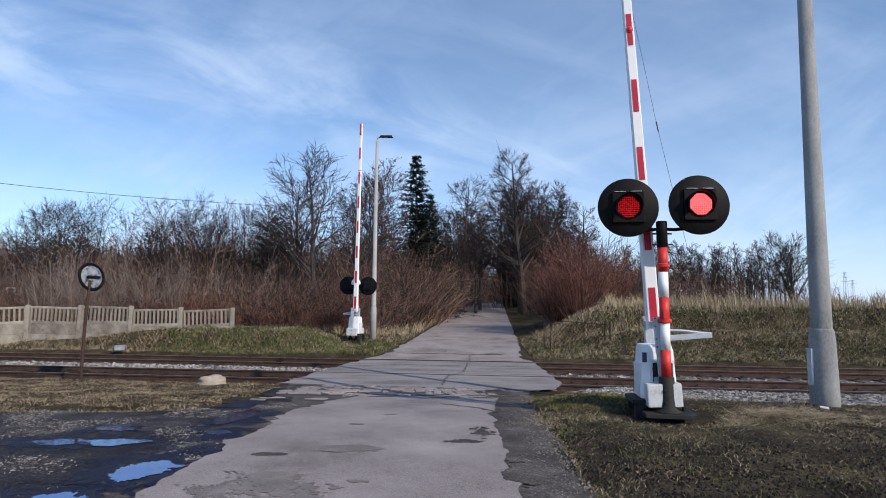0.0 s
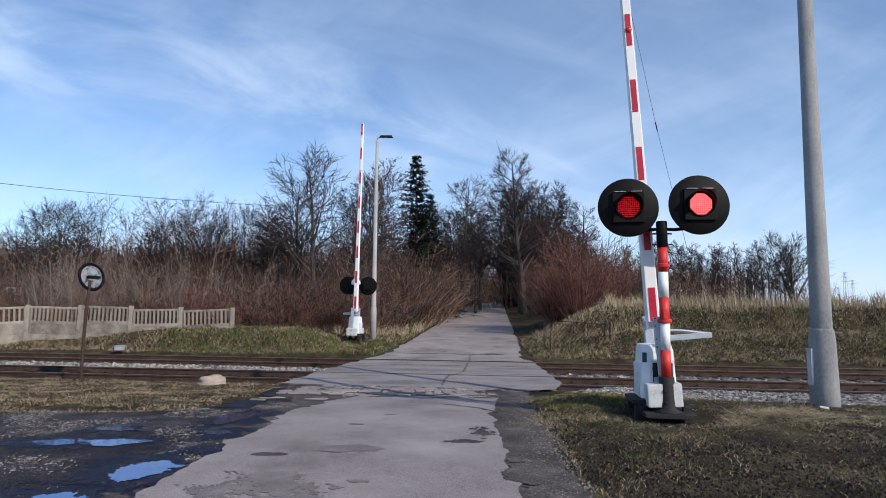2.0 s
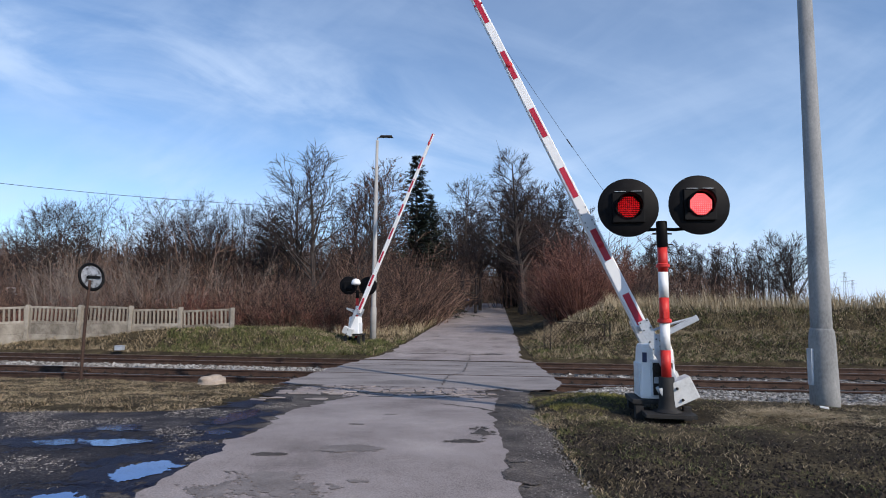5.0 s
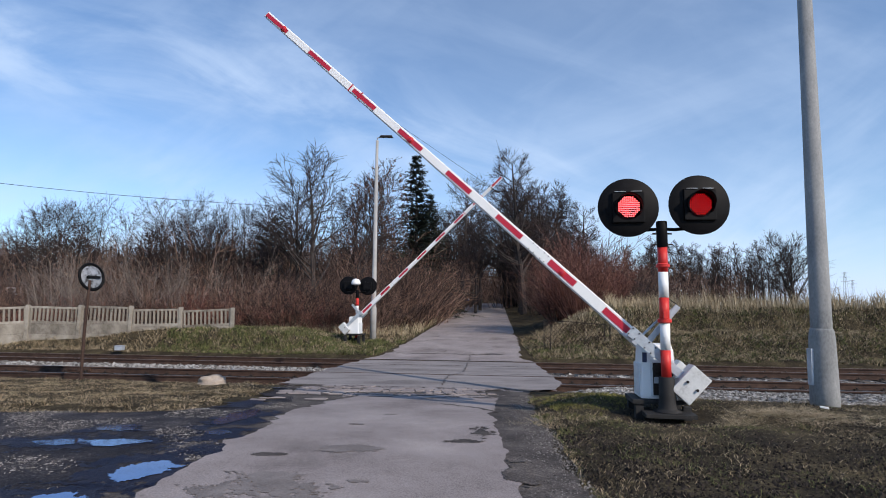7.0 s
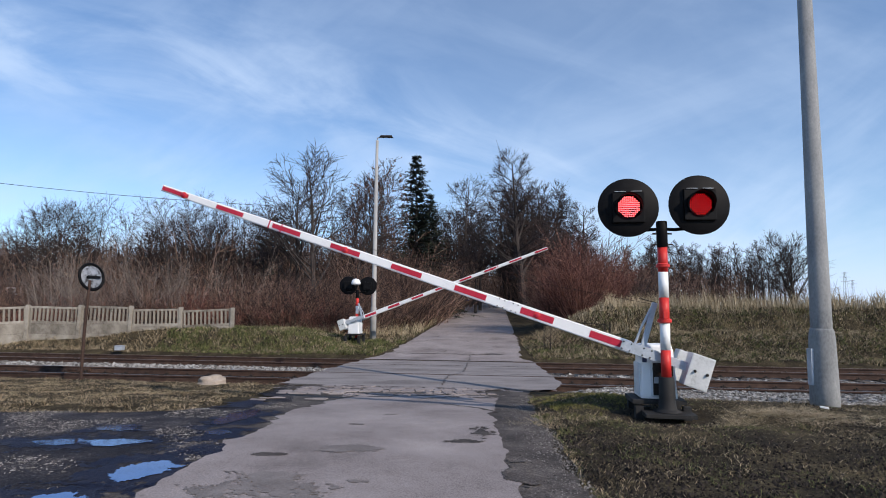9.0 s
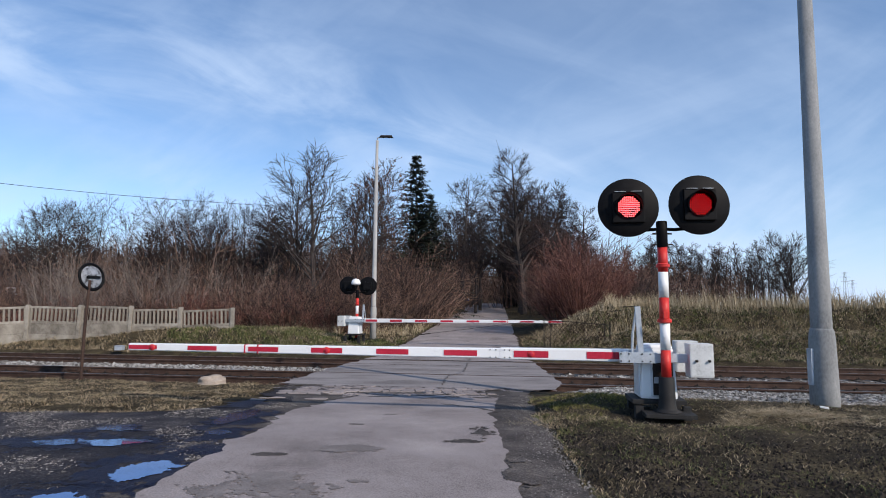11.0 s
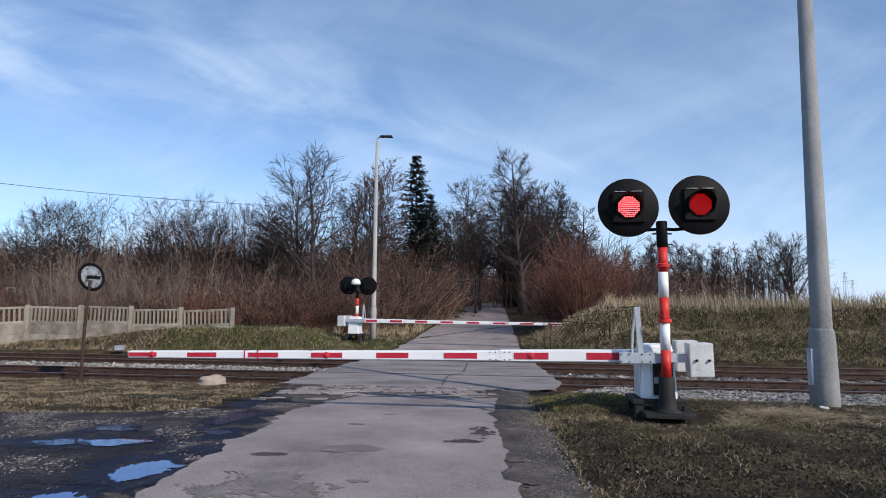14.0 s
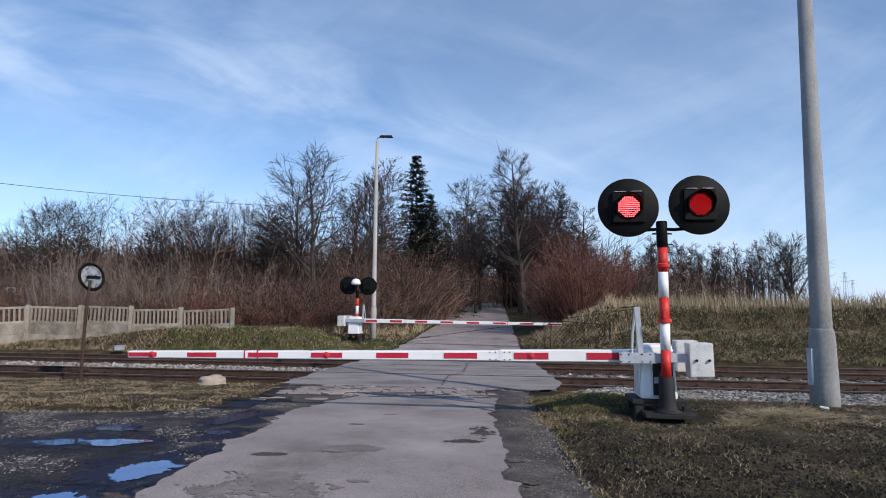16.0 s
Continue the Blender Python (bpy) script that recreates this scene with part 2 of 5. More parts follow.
def add_tube(bm, pts, r0, r1=None, sides=8):
    """A round bar along points, tapering from r0 to r1."""
    r1 = r0 if r1 is None else r1
    pts = [Vector(p) for p in pts]
    rings = []
    for i, p in enumerate(pts):
        d = (pts[min(i + 1, len(pts) - 1)] - pts[max(i - 1, 0)]).normalized()
        a = d.orthogonal().normalized() if abs(d.z) > 0.9 else d.cross(Vector((0, 0, 1))).normalized()
        b = d.cross(a)
        r = r0 + (r1 - r0) * i / (len(pts) - 1)
        rings.append([bm.verts.new(p + (a * math.cos(6.283185 * k / sides) + b * math.sin(6.283185 * k / sides)) * r) for k in range(sides)])
    for a, b in zip(rings, rings[1:]):
        for k in range(sides):
            bm.faces.new((a[k], a[(k + 1) % sides], b[(k + 1) % sides], b[k]))
    bm.faces.new(rings[0][::-1])
    bm.faces.new(rings[-1])
    return bm


def tube(pts, r0, r1=None, sides=8):
    return add_tube(bmesh.new(), pts, r0, r1, sides)


def raw_mesh(name, verts, faces, material):
    me = bpy.data.meshes.new(name)
    me.from_pydata(verts, [], faces)
    for m in (material if isinstance(material, (list, tuple)) else [material]):
        me.materials.append(m)
    me.update()
    return me


# ---- the lie of the land ----
SKEW = 0.115                       # the tracks run a little askew to the view


def sstep(a, b, t):
    t = min(max((t - a) / (b - a), 0.0), 1.0)
    return t * t * (3 - 2 * t)


def lerp_profile(table, v):
    for (a, za), (b, zb) in zip(table, table[1:]):
        if v <= b:
            return za + (zb - za) * min(max((v - a) / (b - a), 0.0), 1.0)
    return table[-1][1]


def road_x(y):
    """The road's middle line."""
    return -1.4 + 0.096 * y


def road_z(v):
    """The road dips to the tracks and climbs beyond them."""
    if v < 20:
        return 0.36 - 0.36 * sstep(5.0, 12.6, v)
    return 0.30 * sstep(19.6, 24.5, v) + lerp_profile([(23.5, 0), (57, 1.3), (66, 1.72), (80, 2.15), (110, 2.6), (170, 3.2), (900, 4)], v)


def ground_z(x, y):
    v = y + SKEW * x
    dx = x - road_x(y)
    z = road_z(v)
    if v > 19:
        left = sstep(3.8, 7.5, -dx)
        right = sstep(2.6, 6.5, dx)
        zl = (0.42 + 0.36 * sstep(-15.5, -11.5, x)) * sstep(20.5, 22.0, v) + 0.04 * max(v - 26, 0) * sstep(26, 34, v)
        zr = 0.85 * sstep(20.5, 22.6, v) + 0.92 * sstep(22.9, 24.3, v) + 0.10 * noise.noise(Vector((x * 0.5, y * 0.6, 8))) + 0.09 * noise.noise(Vector((x * 1.4, y * 1.6, 3))) + 0.05 * noise.noise(Vector((x * 3.1, y * 3.4, 6))) + 0.012 * max(v - 25, 0)
        z = z * (1 - left - right) + zl * left + zr * right
    else:
        z += (0.40 - z) * sstep(1.6, 3.0, dx) * sstep(10.3 + 1.0 * sstep(3.0, 2.0, x), 8.5 + 0.7 * sstep(3.0, 2.0, x), v)
    z -= 0.13 * math.exp(-((x - 2.75) ** 2 + (y - 7.35) ** 2) / 0.45)
    bed = sstep(12.1 - 0.8 * sstep(2.0, 4.0, x), 12.7 - 0.4 * sstep(2.0, 4.0, x), v) * sstep(20.3, 19.7, v)
    z -= bed * (0.24 - 0.16 * sstep(13.3, 13.0, v) * sstep(2.0, 4.0, x))
    if v < 7.6 and x < -1.5:
        z -= 0.05
    elif abs(dx) > 2.0:
        z += 0.05 * noise.noise(Vector((x * 0.7, y * 0.7, 0.0))) + 0.03 * noise.noise(Vector((x * 2.3, y * 2.3, 4.0))) * (1 - bed)
    return z


def grid_steps(pairs):
    out = []
    for a, b, s in pairs:
        n = max(1, round((b - a) / s))
        out += [a + (b - a) * i / n for i in range(n)]
    return out + [pairs[-1][1]]


def build_ground():
    xs = grid_steps([(-1500, -150, 150), (-150, -40, 10), (-40, -14, 1.0), (-14, 14, 0.25), (14, 40, 1.0), (40, 150, 10), (150, 1500, 150)])
    ys = grid_steps([(-300, -20, 40), (-20, 1, 1.0), (1, 28, 0.25), (28, 60, 1.0), (60, 150, 5), (150, 2500, 150)])
    verts, faces = [], []
    for y in ys:
        for x in xs:
            dx = abs(x - road_x(y))
            sink = 0.05 * (1 - sstep(1.6, 2.3, dx))
            verts.append((x, y, ground_z(x, y) - sink))
    n = len(xs)
    for j in range(len(ys) - 1):
        for i in range(n - 1):
            faces.append((j * n + i, j * n + i + 1, (j + 1) * n + i + 1, (j + 1) * n + i))
    ob = new("ground", raw_mesh("ground", verts, faces, M_GRASS))
    for p in ob.data.polygons:
        p.use_smooth = True
    return tagged(ob, "winter grass and bare soil around the crossing", "ground", kind="structure")


build_ground()


def ragged(y, k, size=0.12):
    return size * noise.noise(Vector((y * 1.7, k, 0))) + size * 0.6 * noise.noise(Vector((y * 5.3, k, 3)))


def strip(name, vs, left, right, lift, material, cross=14, label="", category="road", front=0.0, back=0.0):
    """A sheet laid over the land between left(v) and right(v); its rows run parallel to the tracks. front, back: how ragged its ends are."""
    verts, faces = [], []
    for v in vs:
        a, b = left(v), right(v)
        for i in range(cross + 1):
            x = a + (b - a) * i / cross
            w = v + front * noise.noise(Vector((x * 1.9, 7.0, v * 0.0))) * sstep(vs[0] + 1.2, vs[0], v)
            w += back * (noise.noise(Vector((x * 1.3, 2.0, 0))) + 0.5 * noise.noise(Vector((x * 4.1, 5.0, 0)))) * sstep(vs[-1] - 1.4, vs[-1], v)
            k = sstep(3.0, 9.0, v) * sstep(40.0, 24.0, v)
            y = w - SKEW * x * k
            verts.append((x, y, road_z(y + SKEW * x) + lift))
    n = cross + 1
    for j in range(len(vs) - 1):
        for i in range(cross):
            faces.append((j * n + i, j * n + i + 1, (j + 1) * n + i + 1, (j + 1) * n + i))
    ob = new(name, raw_mesh(name, verts, faces, material))
    for p in ob.data.polygons:
        p.use_smooth = True
    return tagged(ob, label, category, kind="structure")


NEAR_LEFT = [(-12, -2.2), (4, -2.1), (6.4, -1.95), (7.4, -2.1), (8.6, -1.86), (9.6, -1.75), (10.6, -1.3)]
NEAR_RIGHT = [(-12, 0.5), (4, 0.55), (7.8, 0.66), (9.2, 0.85), (10.6, 1.0)]
DECK_LEFT = [(12, -3.6), (13.5, -3.45), (16, -3.1), (18.7, -2.6), (20, -2.2), (24, -1.35), (57, 1.9), (110, 7.0), (240, 19.5)]
DECK_RIGHT = [(12, 2.3), (13.5, 2.75), (18.7, 2.95), (20, 2.7), (24, 3.15), (57, 6.3), (110, 11.4), (240, 23.9)]
# dark broken base under and beside the asphalt, then the paler wearing course
strip("road_base", grid_steps([(-12, 1.5, 1), (1.5, 12.4, 0.12)]), lambda v: lerp_profile([(-12, -2.6), (7, -2.5), (9, -2.4), (12, -3.3), (13.2, -3.5)], v) + ragged(v, 5),
      lambda v: lerp_profile([(-12, 1.0), (5, 1.05), (8, 1.28), (12, 1.8), (13.2, 2.2)], v) + ragged(v, 6), 0.008, M_DARKASPHALT, 20,
      "dark broken asphalt at the road edge and before the tracks", "road")
strip("road", grid_steps([(-12, 1.5, 1), (1.5, 10.4, 0.08)]), lambda v: lerp_profile(NEAR_LEFT, v) + ragged(v, 1, 0.16),
      lambda v: lerp_profile(NEAR_RIGHT, v) + ragged(v, 2, 0.10), 0.016, M_ASPHALT, 24, "worn grey asphalt road leading to the level crossing", "road", back=0.5)
for lo, hi, drop in ((12.25, 13.285, 0.0), (13.43, 14.74, -0.004), (14.885, 17.125, -0.002), (17.27, 18.58, -0.005)):
    strip("crossing_deck", grid_steps([(lo, hi, 0.12)]), lambda v: lerp_profile(DECK_LEFT, v) + ragged(v, 8, 0.18), lambda v: lerp_profile(DECK_RIGHT, v) + ragged(v, 9, 0.1),
          (0.012 if lo < 13 else 0.0) + drop, M_DECK, 40, "pale worn deck between the rails", "crossing deck", front=0.15 if lo < 13 else 0.0)
strip("far_road", grid_steps([(18.725, 26, 0.15), (26, 60, 0.5), (60, 240, 4)]), lambda v: lerp_profile(DECK_LEFT, v) + ragged(v, 3), lambda v: lerp_profile(DECK_RIGHT, v) + ragged(v, 4, 0.15),
      0.014, M_ASPHALT, 16, "worn asphalt lane climbing into the woods", "road")


def blotch(name, x, y, rx, ry, seed, material, lift, parent=None, label="", category="", kind="", rough=0.8, cell=0.014):
    """A thin patch with a broken outline lying on the road."""
    verts, faces, index = [], [], {}

    def vert(i, j):
        if (i, j) not in index:
            a, b = x + i * cell, y + j * cell
            index[i, j] = len(verts)
            verts.append((a, b, road_z(b + SKEW * a) + lift))
        return index[i, j]
    ni, nj = int(rx * 1.5 / cell), int(ry * 1.5 / cell)
    for i in range(-ni, ni):
        for j in range(-nj, nj):
            a, b = (i + 0.5) * cell, (j + 0.5) * cell
            f = 1 - math.hypot(a / rx, b / ry)
            f += rough * (0.8 * noise.noise(Vector((a * 3.2, b * 4.5, seed * 3.1))) + 0.5 * noise.noise(Vector((a * 11, b * 14, seed))) + 0.3 * noise.noise(Vector((a * 34, b * 40, seed))))
            if f > 0.1:
                faces.append((vert(i, j), vert(i + 1, j), vert(i + 1, j + 1), vert(i, j + 1)))
    ob = new(name, raw_mesh(name, verts, faces, material))
    ob.parent = parent
    return tagged(ob, label, category, kind=kind) if label else ob


def crack(points, width, seed):
    """A ragged dark ribbon along the road surface."""
    rnd = random.Random(seed)
    pts = []
    for (ax, ay), (bx, by) in zip(points, points[1:]):
        n = max(2, int(math.hypot(bx - ax, by - ay) / 0.07))
        for i in range(n):
            t = i / n
            pts.append((ax + (bx - ax) * t + rnd.uniform(-0.03, 0.03), ay + (by - ay) * t + rnd.uniform(-0.03, 0.03)))
    verts, faces = [], []
    for i, (x, y) in enumerate(pts):
        a, b = pts[max(i - 1, 0)], pts[min(i + 1, len(pts) - 1)]
        d = Vector((b[0] - a[0], b[1] - a[1])).normalized()
        w = width * rnd.uniform(0.3, 1.0) * (0.3 if i in (0, len(pts) - 1) else 1.0)
        z = road_z(y + SKEW * x) + 0.0205
        verts += [(x - d.y * w, y + d.x * w, z), (x + d.y * w, y - d.x * w, z)]
    for i in range(len(pts) - 1):
        faces.append((2 * i, 2 * i + 1, 2 * i + 3, 2 * i + 2))
    tagged(new("road_crack", raw_mesh("road_crack", verts, faces, M_DARKASPHALT)), "dark crack in the worn asphalt", "crack", "cracks in the road", "structure")


def road_wear():
    for i, (x, y, rx, ry) in enumerate(((-1.45, 5.15, 0.17, 0.05), (-0.83, 5.36, 0.22, 0.16), (0.27, 5.75, 0.2, 0.07), (-1.35, 4.2, 0.55, 0.28), (-0.6, 7.6, 0.16, 0.09), (-1.0, 6.7, 0.12, 0.05),
                                        (0.45, 6.3, 0.1, 0.3), (0.62, 4.6, 0.1, 0.4))):
        blotch("asphalt_patch", x, y, rx, ry, i + 3, M_DAMP if i in (1, 3, 4) else M_DARKASPHALT, 0.0200, None, "dark worn patch in the road surface", "road patch", "structure", 1.3)
    for i, (x, y, rx, ry) in enumerate(((-0.3, 10.6, 1.0, 0.5), (-0.6, 12.0, 2.0, 0.3))):
        blotch("asphalt_fragment", x, y, rx, ry, 70 + i, M_ASPHALT, 0.0125 + 0.0006 * i, None, "pale broken remains of the old road surface", "road patch", "structure", 1.7, 0.03)
    rnd = random.Random(5)
    crack([(0.0, 12.6), (0.15, 14.4), (0.55, 15.2), (0.75, 17.0), (1.0, 20.5)], 0.018, 1)
    crack([(-1.7, 21.0), (-0.4, 20.8), (0.9, 20.7), (2.3, 20.6)], 0.10, 2)
    crack([(1.4, 12.2), (0.6, 11.4), (-0.4, 10.6), (-1.4, 10.2)], 0.05, 3)
    crack([(0.0, 9.2), (0.55, 8.6), (0.8, 8.0)], 0.045, 4)
    crack([(-3.1, 16.0), (-1.5, 15.9), (0.2, 15.8), (2.4, 15.5)], 0.02, 6)
    for k in range(16):
        x, y = rnd.uniform(-2.6, 1.2), rnd.uniform(10.0, 12.2)
        a = rnd.uniform(0, 3.14)
        crack([(x, y), (x + 0.6 * math.cos(a), y + 0.3 * math.sin(a))], 0.025, 20 + k)
    for k in range(30):
        y = 20.6 + 24 * rnd.random() ** 1.6
        x = road_x(y) + rnd.uniform(-1.8, 1.8)
        crack([(x, y), (x + rnd.uniform(-0.7, 0.7), y + rnd.uniform(-0.4, 0.6))], 0.035, 60 + k)


road_wear()

# wet side yard with puddles
MUD_LEFT = [(-12, -24), (6.3, -24), (6.6, -9), (6.85, -5.4), (7.1, -4.2), (7.4, -3.5), (8.6, -3.0), (11, -3.3), (12.6, -3.5)]
strip("mud_yard", grid_steps([(-12, 1.5, 1), (1.5, 12.5, 0.1)]), lambda v: lerp_profile(MUD_LEFT, v) + 2.2 * ragged(v, 11, 0.12), lambda v: lerp_profile(NEAR_LEFT, v) + 0.15,
      0.007, M_MUD, 60, "wet dark mud and gravel beside the road", "mud")


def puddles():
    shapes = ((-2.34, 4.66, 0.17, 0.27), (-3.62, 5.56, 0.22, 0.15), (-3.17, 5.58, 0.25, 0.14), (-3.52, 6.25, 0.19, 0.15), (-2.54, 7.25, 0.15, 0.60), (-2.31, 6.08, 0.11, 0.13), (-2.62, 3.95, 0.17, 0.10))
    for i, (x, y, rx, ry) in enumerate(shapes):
        blotch("puddle", x, y, rx * 1.2, ry * 1.2, i + 21, M_WATER, 0.0150 + 0.0002 * i, None, "still puddle with the sky's blue painted into it", "puddle", "structure", 0.62)
    soaked = ((-2.28, 4.72, 0.62, 0.72), (-3.4, 5.6, 0.85, 0.38), (-3.5, 6.25, 0.45, 0.3), (-2.45, 7.2, 0.36, 0.95), (-2.25, 6.1, 0.30, 0.42), (-2.6, 4.05, 0.65, 0.35), (-2.05, 5.35, 0.3, 0.4), (-2.9, 8.8, 0.4, 0.8))
    for i, (x, y, rx, ry) in enumerate(soaked):
        blotch("wet_mud", x, y, rx * 0.86, ry * 0.86, i + 41, M_WET, 0.0092 + 0.0006 * i, None, "dark soaked mud round a puddle, sky tint painted in", "mud", "structure", 1.2, 0.018)


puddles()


# ---- railway ----
TRACK_TURN = math.atan(-SKEW)
GAUGE = 1.507


def along(s, v, z=0.0):
    """A point s metres along the tracks, on the line that meets x = 0 at y = v."""
    return Vector((s * math.cos(TRACK_TURN), v + s * math.sin(TRACK_TURN), z))


RAIL_SECTION = [(-0.0625, -0.160), (0.0625, -0.160), (0.0625, -0.150), (0.012, -0.130), (0.009, -0.048), (0.034, -0.036), (0.035, -0.006), (0.028, 0.0),
                (-0.028, 0.0), (-0.035, -0.006), (-0.034, -0.036), (-0.009, -0.048), (-0.012, -0.130), (-0.0625, -0.150)]


def build_rail(parent, off):
    bm = bmesh.new()
    ends = [[bm.verts.new((s, off + a, b)) for a, b in RAIL_SECTION] for s in (-70.0, 70.0)]
    n = len(RAIL_SECTION)
    for i in range(n):
        f = bm.faces.new((ends[0][i], ends[0][(i + 1) % n], ends[1][(i + 1) % n], ends[1][i]))
        f.material_index = 1 if i == 7 else 0
    bm.faces.new(ends[0][::-1])
    bm.faces.new(ends[1])
    return part("rail", bm, [M_RUST, M_RAILTOP], parent)


def build_track(v, lo, hi):
    m = pose(0, v, 0, 0, 0, math.degrees(TRACK_TURN))
    track = empty("railway_track", m, "rusty railway track on grey stone ballast", "railway track", "railway tracks")
    for off in (-GAUGE / 2, GAUGE / 2):
        build_rail(track, off)
    sl = finish("sleeper", box((-0.12, -1.3, -0.32), (0.12, 1.3, -0.168), 0.012), M_SLEEPER)
    bm = bmesh.new()
    for side in (-1, 1):
        add_box(bm, (-0.07, side * 0.08 - 0.07, -0.168), (0.07, side * 0.08 + 0.07, -0.150), 0.0)
        add_box(bm, (-0.045, side * 0.066 - 0.03, -0.152), (0.045, side * 0.066 + 0.03, -0.130), 0.0)
        add_lathe(bm, [(0.02, -0.135), (0.02, -0.098), (0.012, -0.092)], 6, pose(0, side * 0.085, 0))
    cl = finish("rail_clip", bm, M_CLIP)
    k = 0
    s = -34.0
    while s < 34.0:
        if not lo < s < hi:
            for name, me, off in (("sleeper", sl, 0), ("rail_clip", cl, -GAUGE / 2), ("rail_clip", cl, GAUGE / 2)):
                ob = new(name, me)
                ob.parent = track
                ob.matrix_basis = pose(s, off, 0)
        s += 0.6
        k += 1
    return track


def fishplate(track, s, off):
    p = part("fishplate", box((s - 0.32, off - 0.045, -0.125), (s + 0.32, off + 0.045, -0.05), 0.008), M_RUST, track, "bolted rail joint plate")
    for k in (-0.24, -0.09, 0.09, 0.24):
        part("joint_bolt", lathe([(0.02, 0.0), (0.02, 0.018), (0.01, 0.024)], 6, pose(s + k, off - 0.045, -0.088, 90)), M_CLIP, p)


# the deck of the crossing fills the rails between these stations
near_track = build_track(14.08, -3.6, 2.9)
for joint in (-10.2, 12.4):
    for rail_off in (-GAUGE / 2, GAUGE / 2):
        fishplate(near_track, joint, rail_off)
build_track(17.92, -3.4, 3.4)


def stones(name, v0, v1, s0, s1, count, seed, size=(0.025, 0.055), top=-0.19):
    """Loose ballast stones, each a bent box."""
    rnd = random.Random(seed)
    verts, faces = [], []
    cube = [(-1, -1, -1), (1, -1, -1), (1, 1, -1), (-1, 1, -1), (-1, -1, 1), (1, -1, 1), (1, 1, 1), (-1, 1, 1)]
    quads = [(0, 3, 2, 1), (4, 5, 6, 7), (0, 1, 5, 4), (1, 2, 6, 5), (2, 3, 7, 6), (3, 0, 4, 7)]
    for _ in range(count):
        s, v = rnd.uniform(s0, s1), rnd.uniform(v0, v1)
        p = along(s, v)
        if lerp_profile(DECK_LEFT, v) - 0.1 < p.x < lerp_profile(DECK_RIGHT, v) + 0.1:
            continue
        z = max(ground_z(p.x, p.y), top - 0.06) + 0.03 * rnd.random()
        r = rnd.uniform(*size)
        q = Euler((rnd.uniform(0, 3), rnd.uniform(0, 3), rnd.uniform(0, 3))).to_matrix()
        b = len(verts)
        for c in cube:
            w = q @ Vector((c[0] * r * rnd.uniform(0.5, 1), c[1] * r * rnd.uniform(0.5, 1), c[2] * r * rnd.uniform(0.4, 0.8)))
            verts.append((p.x + w.x, p.y + w.y, z + w.z))
        faces += [tuple(b + i for i in f) for f in quads]
    ob = new(name, raw_mesh(name, verts, faces, M_BALLAST))
    return tagged(ob, "loose grey ballast stones between the rails", "ballast", kind="stuff")


def ballast_bed():
    verts, faces = [], []
    ss = grid_steps([(-70, 70, 0.5)])
    vs = grid_steps([(12.15, 19.9, 0.25)])
    for s in ss:
        for v in vs:
            p = along(s, v)
            edge = sstep(12.1, 12.8, v) * sstep(19.95, 19.4, v)
            verts.append((p.x, p.y, -0.27 + 0.07 * edge + 0.012 * noise.noise(Vector((s * 2, v * 3, 1)))))
    n = len(vs)
    for i in range(len(ss) - 1):
        for j in range(n - 1):
            faces.append((i * n + j, (i + 1) * n + j, (i + 1) * n + j + 1, i * n + j + 1))
    tagged(new("ballast", raw_mesh("ballast_bed", verts, faces, M_BALLASTBED)), "grey crushed stone trackbed", "ballast", kind="structure")


ballast_bed()
stones("ballast_stones", 12.4, 13.25, 2.6, 16, 4500, 1)
stones("ballast_stones", 9.6, 13.1, 2.8, 12, 26000, 11)
stones("ballast_stones", 14.95, 17.05, -30, -3.2, 11000, 12, (0.03, 0.07), -0.13)
stones("ballast_stones", 14.9, 17.1, -30, 30, 9500, 2, (0.03, 0.065))
stones("ballast_stones", 13.4, 14.75, -16, 16, 3500, 3)
stones("ballast_stones", 17.25, 18.6, -16, 16, 2500, 4)


# ---- level crossing barriers with warning lights ----
PIVOT_Z = 0.687


